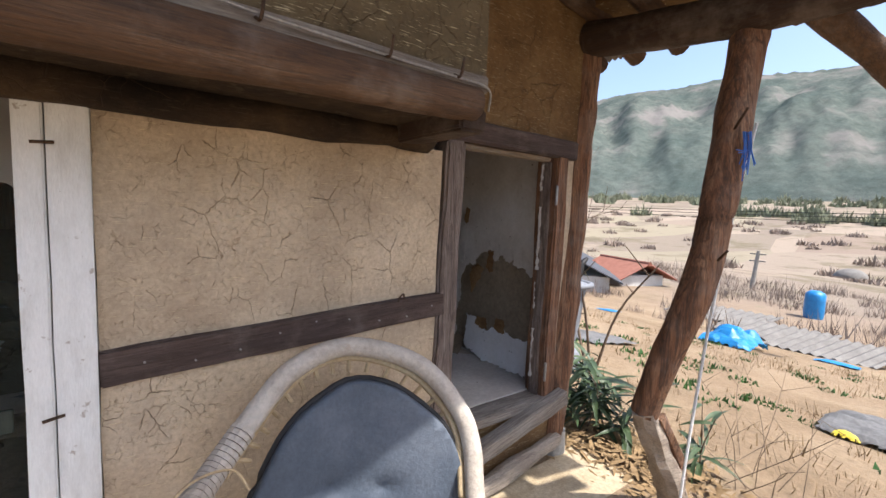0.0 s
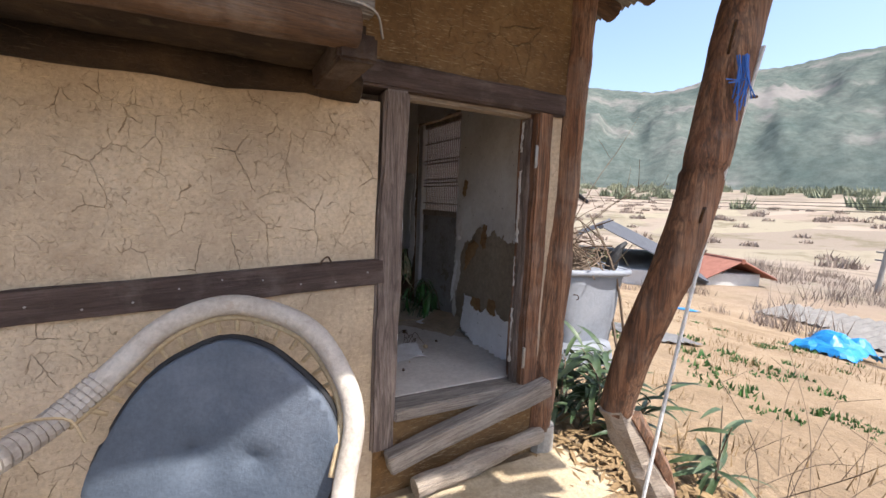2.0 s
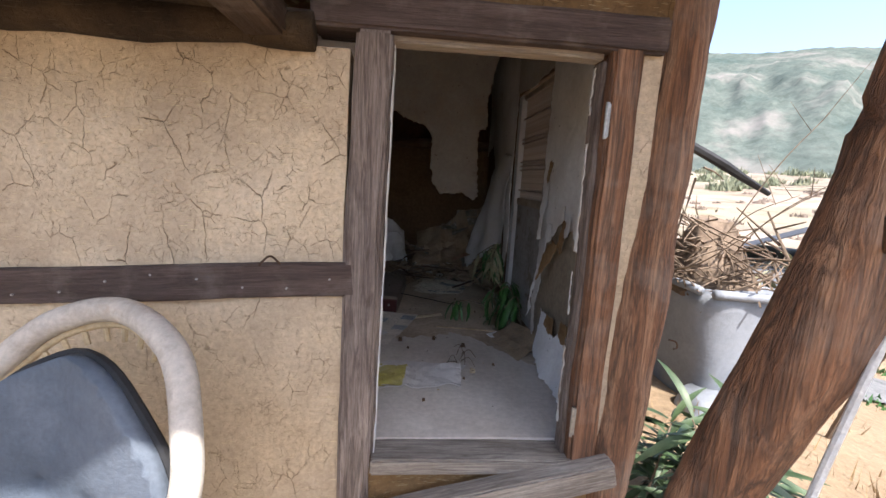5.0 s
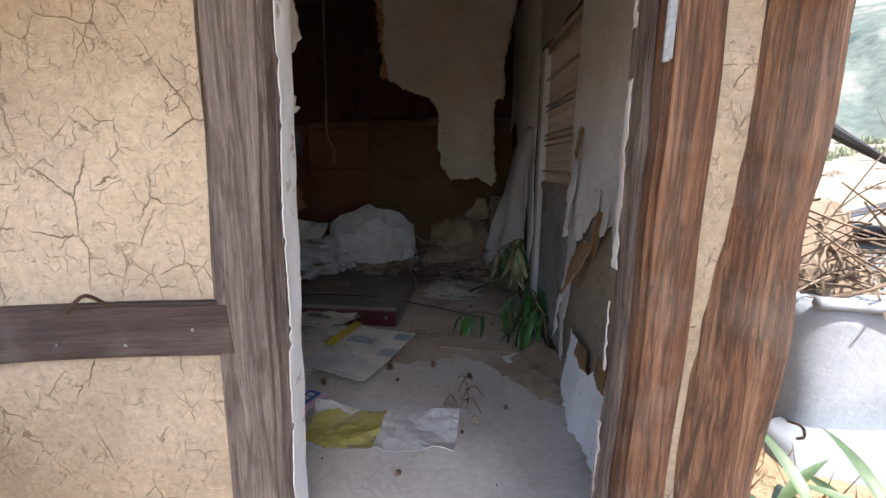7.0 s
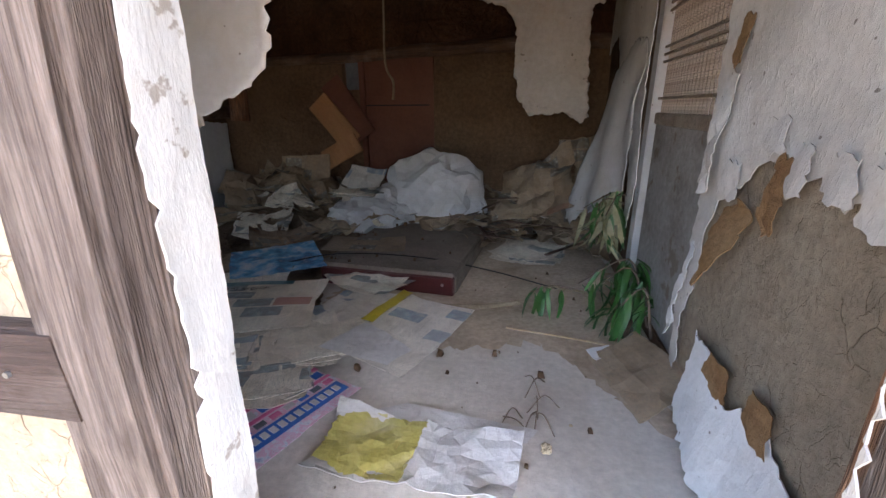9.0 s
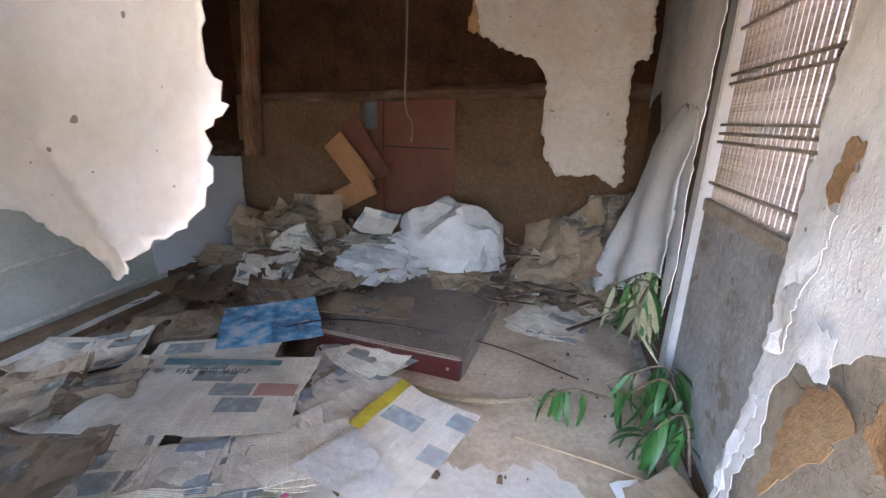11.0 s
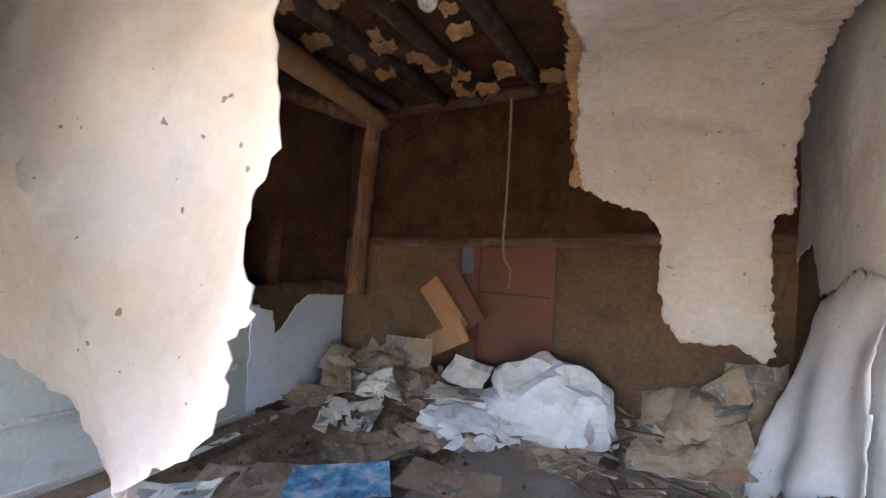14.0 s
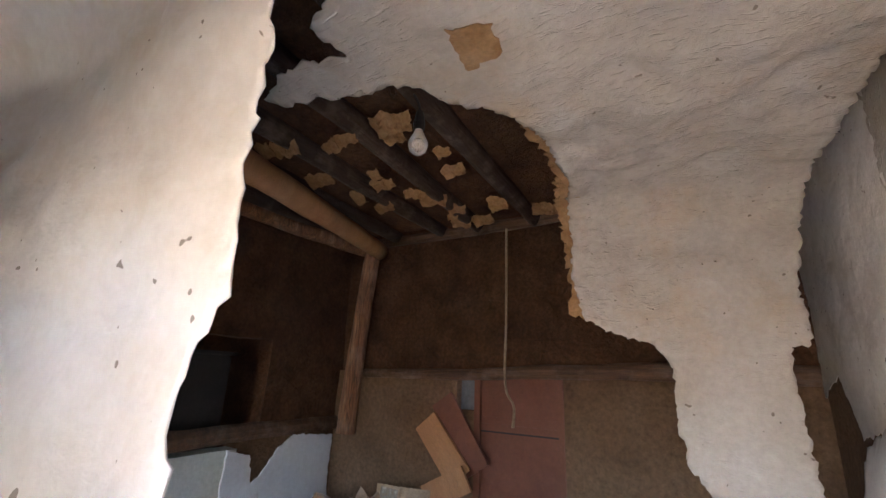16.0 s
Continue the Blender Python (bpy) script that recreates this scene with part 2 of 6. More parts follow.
GREEN_PALE = mat("pale_green_painted_plaster", [(0.36, 0.41, 0.38), (0.46, 0.5, 0.47), (0.52, 0.55, 0.52)], 2.5, 40, 0.85, 0.3, grain=0.15, extra=spots((0.3, 0.24, 0.17), 5, 0.63, 0.72, 0.5))
PANE = mat("dusty_blue_grey_pane", [(0.1, 0.115, 0.14), (0.16, 0.18, 0.21)], 6, 40, 0.5, 0.1)
PANEL_GREY = mat("grey_peeled_door_panel", [(0.19, 0.175, 0.16), (0.3, 0.29, 0.275), (0.36, 0.35, 0.34)], 5, 40, 0.9, 0.5, grain=0.25, extra=spots((0.16, 0.12, 0.085), 7, 0.6, 0.64, 0.7))
FOAM = mat("torn_insulation_edge", [(0.5, 0.5, 0.47), (0.68, 0.68, 0.65)], 20, 90, 0.95, 1.0, grain=0.4)
PANEL_BLUE = mat("bluish_white_panel", [(0.55, 0.61, 0.68), (0.68, 0.73, 0.79)], 2.5, 30, 0.7, 0.2, grain=0.12, extra=spots((0.35, 0.36, 0.38), 6, 0.66, 0.72, 0.4))
FLOOR_M = mat("dusty_linoleum_floor", [(0.486, 0.430, 0.373), (0.651, 0.597, 0.538), (0.745, 0.696, 0.644)], 1.8, 34, 0.5, 0.3, grain=0.25, extra=spots((0.3, 0.24, 0.18), 2.2, 0.6, 0.76, 0.5), spec=0.5)
SOIL = mat("brown_fallen_soil", [(0.13, 0.085, 0.05), (0.2, 0.14, 0.09), (0.26, 0.19, 0.125)], 5, 40, 0.97, 1.0, depth=0.02)


def paper_extra(stain=(0.46, 0.36, 0.24), fibre=0.5):
    def f(nt, co, col, height):
        s = ramp(nt, noise_tex(nt, co, 2.6, 6, 0.7), [(0.52, (0, 0, 0)), (0.72, (1, 1, 1))])
        col = mix(nt, calc(nt, "MULTIPLY", s, 0.45), col, stain)
        d = ramp(nt, noise_tex(nt, co, 38, 1), [(0.75, (0, 0, 0)), (0.77, (1, 1, 1))])
        col = mix(nt, calc(nt, "MULTIPLY", d, 0.7), col, (0.1, 0.07, 0.05))
        for r in ((0, 20, 35), (60, -40, 80)):
            g = ramp(nt, noise_tex(nt, mapped(nt, co, (16, 90, 40), r), 1.0, 2), [(0.6, (0, 0, 0)), (0.7, (1, 1, 1))])
            height = calc(nt, "ADD", height, calc(nt, "MULTIPLY", g, fibre))
        return col, height
    return f


BAG_YELLOW = mat("faded_yellow_bag_print", [(0.42, 0.36, 0.08), (0.5, 0.44, 0.14), (0.55, 0.5, 0.3)], 6, 50, 0.5, 0.3, grain=0.2)
DUST = mat("tan_floor_dust", [(0.373, 0.290, 0.205), (0.559, 0.457, 0.344), (0.708, 0.596, 0.466)], 3, 40, 0.97, 0.6, depth=0.006)
SHEET = mat("stained_white_ceiling_paper", [(0.678, 0.667, 0.651), (0.792, 0.790, 0.801), (0.827, 0.837, 0.855)], 1.6, 36, 0.95, 0.3, grain=0.1, extra=paper_extra((0.6, 0.52, 0.42), 0.15), depth=0.006)
# Greyed copy of SHEET; the shade on flap and lattice stile is in its colour.
FLAP = mat("shaded_white_wall_paper", [(0.378, 0.369, 0.360), (0.450, 0.450, 0.450), (0.495, 0.495, 0.504)], 1.6, 36, 0.95, 0.25, grain=0.1, extra=paper_extra((0.36, 0.3, 0.22), 0.1), depth=0.006)
SHEET_BEIGE = mat("yellowed_ceiling_paper", [(0.320, 0.286, 0.244), (0.394, 0.363, 0.327), (0.447, 0.427, 0.401)], 1.8, 36, 0.95, 0.6, grain=0.18, extra=paper_extra((0.4, 0.29, 0.17)), depth=0.006)
WALLPAPER = mat("grey_peeling_wallpaper", [(0.506, 0.479, 0.451), (0.638, 0.616, 0.589), (0.726, 0.715, 0.699)], 2.2, 40, 0.9, 0.4, grain=0.15, extra=paper_extra((0.3, 0.23, 0.16), 0.3), depth=0.006)
PLYWOOD = mat("torn_brown_backing", [(0.204, 0.109, 0.048), (0.287, 0.173, 0.083), (0.351, 0.229, 0.121)], 8, 60, 0.9, 0.6)
LATH_PAPER = mat("backlit_door_paper", [(0.62, 0.57, 0.53), (0.75, 0.7, 0.66)], 5, 60, 0.9, 0.2, grain=0.1)
NEWS = mat("newsprint", [(0.703, 0.629, 0.510), (0.866, 0.782, 0.661), (0.900, 0.897, 0.777)], 3, 50, 0.9, 0.2, grain=0.1, extra=printed(), vary=True)
NEWS_OLD = mat("dusty_old_newsprint", [(0.215, 0.153, 0.094), (0.342, 0.256, 0.168), (0.450, 0.349, 0.242)], 4, 50, 0.95, 0.3, grain=0.25, extra=printed((0.1, 0.13, 0.14), (0.1, 0.09, 0.08), (0.2, 0.08, 0.05), 0.6), vary=True)
NEWS_BLUE = mat("blue_photo_newsprint", [(0.729, 0.674, 0.596), (0.875, 0.814, 0.728)], 4, 50, 0.85, 0.2, grain=0.1, extra=printed((0.12, 0.27, 0.4), (0.05, 0.12, 0.28), (0.06, 0.25, 0.5), 0.6), vary=True)
BLUE_PHOTO = mat("blue_faded_photograph", [(0.7, 0.71, 0.72), (0.55, 0.63, 0.68), (0.16, 0.42, 0.66), (0.1, 0.2, 0.36), (0.6, 0.62, 0.64)], 9, 50, 0.8, 0.2, grain=0.2)
YELLOW = mat("yellow_printed_plastic", [(0.55, 0.43, 0.04), (0.66, 0.52, 0.06)], 6, 50, 0.5, 0.3, grain=0.2)
PLASTIC_WHITE = mat("dusty_white_plastic_bag", [(0.540, 0.516, 0.504), (0.720, 0.696, 0.684)], 6, 40, 0.45, 0.4, grain=0.15, spec=0.5)
FLYER_BLUE = mat("blue_flyer_ink", [(0.03, 0.12, 0.48), (0.05, 0.17, 0.55)], 6, 50, 0.4, 0.1, grain=0.1)
FLYER_RED = mat("bright_pink_flyer_ink", [(0.7, 0.12, 0.3), (0.78, 0.28, 0.45)], 12, 50, 0.4, 0.1, grain=0.1)
FLYER_PINK = mat("pink_flyer_print", [(0.75, 0.2, 0.38), (0.8, 0.72, 0.78), (0.82, 0.5, 0.62), (0.8, 0.8, 0.84), (0.35, 0.3, 0.55)], 34, 60, 0.4, 0.1, grain=0.1)
INK = mat("black_print_ink", [(0.03, 0.03, 0.035), (0.05, 0.05, 0.05)], 5, 40, 0.8, 0.1)
SACK = mat("white_woven_sack", [(0.425, 0.425, 0.425), (0.544, 0.552, 0.561), (0.595, 0.603, 0.620)], 4, 120, 0.7, 0.4, grain=0.12, extra=spots((0.35, 0.29, 0.22), 4, 0.6, 0.75, 0.6))
MATT_TOP = mat("dusty_grey_board_top", [(0.17, 0.14, 0.115), (0.24, 0.2, 0.165), (0.29, 0.25, 0.21)], 4, 60, 0.95, 0.8, extra=spots((0.36, 0.31, 0.25), 40, 0.66, 0.7, 0.6))
RED_VINYL = mat("dark_red_lacquer", [(0.055, 0.009, 0.009), (0.09, 0.014, 0.012)], 5, 60, 0.45, 0.2, grain=0.2, spec=0.5, extra=spots((0.2, 0.14, 0.11), 7, 0.6, 0.7, 0.4))
DOOR_BROWN = mat("brown_painted_door", [(0.099, 0.038, 0.023), (0.138, 0.055, 0.035), (0.161, 0.069, 0.044)], 3, 40, 0.65, 0.3, grain=0.2)
CUSHION = mat("worn_slate_blue_vinyl", [(0.051, 0.066, 0.088), (0.082, 0.103, 0.134), (0.128, 0.151, 0.188)], 3, 70, 0.7, 0.35, grain=0.25, extra=spots((0.5, 0.5, 0.5), 5, 0.74, 0.76, 0.7), spec=0.4)
RATTAN = mat("bleached_rattan", [(0.36, 0.31, 0.26), (0.5, 0.45, 0.39), (0.58, 0.54, 0.48)], 5, 50, 0.75, 0.5, grain=0.3, extra=spots((0.28, 0.18, 0.1), 6, 0.6, 0.7, 0.6))
CANE = mat("tan_cane_spindle", [(0.432, 0.324, 0.189), (0.594, 0.472, 0.297)], 6, 60, 0.7, 0.4)
METAL = mat("rusty_steel", [(0.06, 0.04, 0.03), (0.13, 0.08, 0.05)], 20, 80, 0.6, 0.4, metal=0.7)
STEEL = mat("dull_steel", [(0.3, 0.3, 0.3), (0.45, 0.44, 0.42)], 20, 80, 0.45, 0.2, metal=0.8)
BLACK = mat("black_plastic", [(0.012, 0.012, 0.013), (0.025, 0.025, 0.027)], 8, 50, 0.6, 0.2)
ROPE = mat("straw_rope", [(0.25, 0.19, 0.12), (0.38, 0.31, 0.22)], 30, 90, 0.95, 0.8)
WHITE_ROPE = mat("white_nylon_rope", [(0.6, 0.6, 0.58), (0.72, 0.72, 0.7)], 30, 90, 0.8, 0.6)
LEAF = mat("green_broad_leaf", [(0.02, 0.07, 0.015), (0.04, 0.13, 0.025), (0.075, 0.18, 0.045)], 6, 40, 0.45, 0.2, vary=True, spec=0.5)
LEAF_DRY = mat("drying_pale_leaf", [(0.2, 0.2, 0.1), (0.34, 0.33, 0.2), (0.42, 0.34, 0.2)], 6, 40, 0.8, 0.3, vary=True)
TWIG = mat("dry_twig", [(0.12, 0.085, 0.06), (0.24, 0.18, 0.13)], 8, 50, 0.9, 0.4)
STRAW = mat("dry_brown_leaf_litter", [(0.2, 0.13, 0.065), (0.36, 0.25, 0.13)], 8, 50, 0.9, 0.4)
TUB = mat("grey_white_padded_vinyl", [(0.171, 0.187, 0.210), (0.222, 0.240, 0.270), (0.262, 0.280, 0.309)], 3, 50, 0.65, 0.4, grain=0.15, extra=spots((0.2, 0.19, 0.17), 5, 0.66, 0.72, 0.6))
TARP = mat("bright_blue_tarpaulin", [(0.01, 0.16, 0.42), (0.02, 0.28, 0.62)], 3, 30, 0.4, 0.5, spec=0.5)
TILE = mat("dark_grey_roof_tile", [(0.06, 0.065, 0.075), (0.1, 0.105, 0.12)], 3, 30, 0.7, 0.4)
ROOF_RED = mat("red_tin_roof", [(0.2, 0.07, 0.045), (0.28, 0.11, 0.075)], 3, 30, 0.6, 0.3)
CORR = mat("weathered_cement_sheet", [(0.16, 0.15, 0.14), (0.26, 0.25, 0.23)], 3, 40, 0.9, 0.5)
HOUSE_WALL = mat("white_house_wall", [(0.55, 0.53, 0.5), (0.68, 0.67, 0.64)], 2, 30, 0.9, 0.2)
STONE = mat("pale_yellow_earth_step", [(0.4, 0.31, 0.19), (0.52, 0.42, 0.28), (0.58, 0.49, 0.35)], 4, 40, 0.95, 0.9, depth=0.01)
CONCRETE = mat("old_concrete_base", [(0.3, 0.28, 0.25), (0.4, 0.38, 0.34)], 4, 40, 0.95, 0.6)
GREY_CLOTH = mat("grey_ground_sheet", [(0.1, 0.1, 0.1), (0.2, 0.2, 0.2)], 6, 40, 0.9, 0.5)
GLASS = bpy.data.materials.new("bulb_glass")
GLASS.use_nodes = True
gp = GLASS.node_tree.nodes["Principled BSDF"]
gp.inputs["Transmission Weight"].default_value = 0.75
gp.inputs["Roughness"].default_value = 0.25
gp.inputs["Base Color"].default_value = (0.85, 0.85, 0.85, 1)


def ground_extra(nt, co, col, height):
    sep = nt.nodes.new("ShaderNodeSeparateXYZ")
    nt.links.new(co, sep.inputs[0])
    # terraced dry fields beyond the yard
    v = nt.nodes.new("ShaderNodeTexVoronoi")
    v.inputs["Scale"].default_value = 1.0
    nt.links.new(mapped(nt, co, (0.022, 0.06, 0.0), (0, 0, -35)), v.inputs["Vector"])
    fields = ramp(nt, v.outputs["Color"], [(0.1, (0.23, 0.178, 0.137)), (0.45, (0.3, 0.245, 0.19)), (0.65, (0.21, 0.17, 0.133)), (0.9, (0.27, 0.235, 0.165))])
    scrub = ramp(nt, noise_tex(nt, co, 0.09, 6, 0.7), [(0.52, (0, 0, 0)), (0.62, (1, 1, 1))])
    fields = mix(nt, calc(nt, "MULTIPLY", scrub, 0.75), fields, (0.13, 0.11, 0.065))
    far = ramp(nt, calc(nt, "MULTIPLY", sep.outputs[0], 0.01), [(0.16, (0, 0, 0)), (0.3, (1, 1, 1))])
    col = mix(nt, far, col, fields)
    # sprouts of green weeds close by
    w = ramp(nt, noise_tex(nt, co, 1.1, 4), [(0.62, (0, 0, 0)), (0.7, (1, 1, 1))])
    col = mix(nt, calc(nt, "MULTIPLY", w, 0.35), col, (0.1, 0.14, 0.04))
    return col, height


SCRUB = mat("pale_bare_scrub", [(0.24, 0.185, 0.15), (0.36, 0.29, 0.24)], 0.3, 5, 0.9, 0.2)
# Far trees: green paled in the base colour to suggest haze.
WOODS = mat("haze_paled_green_grove", [(0.15, 0.17, 0.11), (0.24, 0.26, 0.17), (0.3, 0.29, 0.2)], 0.05, 0.5, 0.95, 0.2)
LEAF_DULL = mat("dusty_dark_green_leaf", [(0.025, 0.045, 0.02), (0.05, 0.085, 0.034), (0.1, 0.14, 0.065)], 6, 40, 0.5, 0.2, vary=True, spec=0.5)
GROUND = mat("dry_yellow_earth", [(0.220, 0.154, 0.092), (0.308, 0.224, 0.141), (0.370, 0.282, 0.185)], 0.7, 18, 0.97, 0.9, extra=ground_extra, depth=0.04)
# Distance haze is mixed into the hillside's base colours.
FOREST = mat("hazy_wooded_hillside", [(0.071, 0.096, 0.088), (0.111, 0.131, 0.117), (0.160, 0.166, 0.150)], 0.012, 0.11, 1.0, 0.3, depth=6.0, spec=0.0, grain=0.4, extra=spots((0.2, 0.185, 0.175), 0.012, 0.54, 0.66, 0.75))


# ---------------- builders ----------------
def part(name, bm, material, parent=None, label="", smooth=False, loc=None):
    me = bpy.data.meshes.new(name)
    bm.to_mesh(me)
    bm.free()
    me.materials.append(material)
    if smooth:
        me.polygons.foreach_set("use_smooth", [True] * len(me.polygons))
    ob = new(name, me)
    if parent:
        ob.parent = parent
    if loc is not None:
        ob.matrix_basis = loc
    if label:
        ob["label"] = label
    return ob


def share(name, me, parent, m):
    ob = new(name, me)
    ob.parent = parent
    ob.matrix_basis = m
    return ob


def thing(name, label, category, group="", kind="", m=None):
    e = new(name)
    if m is not None:
        e.matrix_basis = m
    return tagged(e, label, category, group, kind)


def box(x0, x1, y0, y1, z0, z1, bev=0.004, bm=None, wob=0.0, cuts=0):
    own = bm is None
    b = bmesh.new()
    bmesh.ops.create_cube(b, size=1)
    for v in b.verts:
        v.co = Vector((x0 + (v.co.x + 0.5) * (x1 - x0), y0 + (v.co.y + 0.5) * (y1 - y0), z0 + (v.co.z + 0.5) * (z1 - z0)))
    if cuts:
        L = max(x1 - x0, y1 - y0, z1 - z0)
        long = [e for e in b.edges if e.calc_length() > 0.6 * L]
        bmesh.ops.subdivide_edges(b, edges=long, cuts=cuts, use_grid_fill=True)
    if bev:
        sharp = [e for e in b.edges if len(e.link_faces) == 2 and e.calc_face_angle(0) > 0.5]
        bmesh.ops.bevel(b, geom=sharp, offset=bev, segments=2, affect="EDGES", clamp_overlap=True)
    if wob:
        for v in b.verts:
            v.co += Vector(noise.noise_vector(v.co * 3.1)) * wob + Vector(noise.noise_vector(v.co * 14)) * wob * 0.35
    if own:
        return b
    tmp = bpy.data.meshes.new("t")
    b.to_mesh(tmp)
    b.free()
    bm.from_mesh(tmp)
    bpy.data.meshes.remove(tmp)
    return bm


def smooth_line(pts, n):
    """Points along a Catmull-Rom curve through pts."""
    P = [Vector(p) for p in pts]
    P = [P[0] * 2 - P[1]] + P + [P[-1] * 2 - P[-2]]
    out = []
    for i in range(1, len(P) - 2):
        for k in range(n):
            t = k / n
            a, b, c, d = P[i - 1:i + 3]
            out.append(0.5 * ((2 * b) + (c - a) * t + (2 * a - 5 * b + 4 * c - d) * t * t + (3 * b - a - 3 * c + d) * t ** 3))
    out.append(P[-2])
    return out


def tube(pts, radii, sides=12, wob=0.0, n=6, bm=None, closed=True):
    own = bm is None
    bm = bm or bmesh.new()
    line = smooth_line(pts, n) if len(pts) > 1 else pts
    R = radii if isinstance(radii, (list, tuple)) else [radii] * 2
    rings = []
    up = Vector((0.31, 0.17, 0.93))
    for i, p in enumerate(line):
        d = (line[min(i + 1, len(line) - 1)] - line[max(i - 1, 0)]).normalized()
        s = d.cross(up)
        if s.length < 0.2:
            s = d.cross(Vector((1, 0, 0)))
        s.normalize()
        u = s.cross(d)
        f = i / (len(line) - 1) * (len(R) - 1)
        k = min(int(f), len(R) - 2)
        r = R[k] + (R[k + 1] - R[k]) * (f - k)
        ring = []
        for a in range(sides):
            w = 2 * math.pi * a / sides
            o = s * math.cos(w) + u * math.sin(w)
            rr = r * (1 + wob * (noise.noise(p * 4 + o * 0.9) + 0.5 * noise.noise(p * 11 + o * 2)))
            ring.append(bm.verts.new(p + o * rr))
        rings.append(ring)
    for a, b in zip(rings, rings[1:]):
        for i in range(sides):
            bm.faces.new((a[i], a[(i + 1) % sides], b[(i + 1) % sides], b[i]))
    if closed:
        bm.faces.new(rings[0][::-1])
        bm.faces.new(rings[-1])
    return bm


from mathutils import geometry


def sheet(poly, fn, step=0.05, ragged=0.0, seed=0):
    """A thin sheet cut to an outline in its own plane and bent into the place by fn(u, v)."""
    rng = random.Random(seed)
    edge = []
    for (ax, ay), (bx, by) in zip(poly, poly[1:] + poly[:1]):
        L = math.hypot(bx - ax, by - ay)
        k = max(1, int(L / (step * 0.5)))
        for i in range(k):
            t = i / k
            j = ragged if i else 0
            edge.append(Vector((ax + (bx - ax) * t + rng.uniform(-j, j), ay + (by - ay) * t + rng.uniform(-j, j))))
    xs, ys = [p.x for p in edge], [p.y for p in edge]
    pts = list(edge)
    x = min(xs) + step * 0.5
    while x < max(xs):
        y = min(ys) + step * 0.5
        while y < max(ys):
            pts.append(Vector((x + rng.uniform(-0.2, 0.2) * step, y + rng.uniform(-0.2, 0.2) * step)))
            y += step
        x += step
    ne = len(edge)
    vs, _, fs, *_ = geometry.delaunay_2d_cdt(pts, [(i, (i + 1) % ne) for i in range(ne)], [], 1, 1e-5)
    bm = bmesh.new()
    bv = [bm.verts.new(fn(v.x, v.y)) for v in vs]
    for f in fs:
        try:
            bm.faces.new([bv[i] for i in f])
        except ValueError:
            pass
    for v in [v for v in bm.verts if not v.link_faces]:
        bm.verts.remove(v)
    return bm


def solid(ob, t=0.002):
    m = ob.modifiers.new("thickness", "SOLIDIFY")
    m.thickness = t
    m.offset = 0
    return ob


def crumple(p, a, s=3.0):
    """Creased height: ridged noise."""
    return a * (abs(noise.noise(p * s)) * 1.4 + 0.5 * abs(noise.noise(p * s * 2.7 + Vector((4, 1, 7)))) - 0.5)



# ---------------- ground, hills, far buildings ----------------
def ground_z(x, y):
    d = max(0.0, x - 1.35)
    z = -0.46 - 0.05 * min(d * 2.5, 1)
    z -= 0.17 * max(0, min(d - 1.0, 14)) + 0.055 * max(0, min(d - 15, 75))
    z += 0.075 * max(0.0, min(math.hypot(x, y), 480) - 90)
    if x > 1.6:
        z += 0.05 * noise.noise(Vector((x * 0.9, y * 0.9, 0))) * min(1, d / 3) + 0.02 * noise.noise(Vector((x * 4, y * 4, 0)))
    if d > 20:
        z += 0.9 * noise.noise(Vector((x * 0.03, y * 0.03, 2)))
    return z


bm = bmesh.new()
radii = [0.0]
r = 0.25
while r < 2600:
    radii.append(r)
    r *= 1.075
SEG = 150
prev = None
for r in radii[1:]:
    ring = []
    for k in range(SEG):
        a = 2 * math.pi * k / SEG
        x, y = 1.6 + r * math.cos(a), -0.4 + r * math.sin(a)
        ring.append(bm.verts.new((x, y, ground_z(x, y))))
    if prev:
        for k in range(SEG):
            bm.faces.new((prev[k], ring[k], ring[(k + 1) % SEG], prev[(k + 1) % SEG]))
    else:
        bm.faces.new(ring)
    prev = ring
g = part("ground", bm, GROUND, smooth=True)
tagged(g, "dry yellow earth yard sloping to terraced fields", "ground", kind="structure")


def hill(name, dist, top, a0, a1, seed, depth):
    bm = bmesh.new()
    rows = []
    N = 420
    for i in range(70):
        t = i / 69
        row = []
        for k in range(N):
            a = radians(a0 + (a1 - a0) * k / (N - 1))
            d = dist + depth * t
            prof = 0.80 + 0.17 * noise.noise(Vector((a * 2.2, seed, 0))) + 0.05 * noise.noise(Vector((a * 7, seed, 1)))
            rid = 0.07 * noise.noise(Vector((a * 9, t * 1.6, seed))) + 0.03 * noise.noise(Vector((a * 26, t * 5, seed))) + 0.012 * noise.noise(Vector((a * 150, t * 34, seed)))
            z = 8 + top * (0.016 * noise.noise(Vector((a * 210, t * 60, 7))) * t + prof * t ** 0.8 + rid * math.sin(math.pi * min(1, t * 1.1)) * 1.4)
            row.append(bm.verts.new((d * math.cos(a), d * math.sin(a), z)))
        rows.append(row)
    for p, q in zip(rows, rows[1:]):
        for k in range(N - 1):
            bm.faces.new((p[k], p[k + 1], q[k + 1], q[k]))
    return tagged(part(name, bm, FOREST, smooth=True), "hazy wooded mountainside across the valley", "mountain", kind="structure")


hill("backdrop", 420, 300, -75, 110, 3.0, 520)


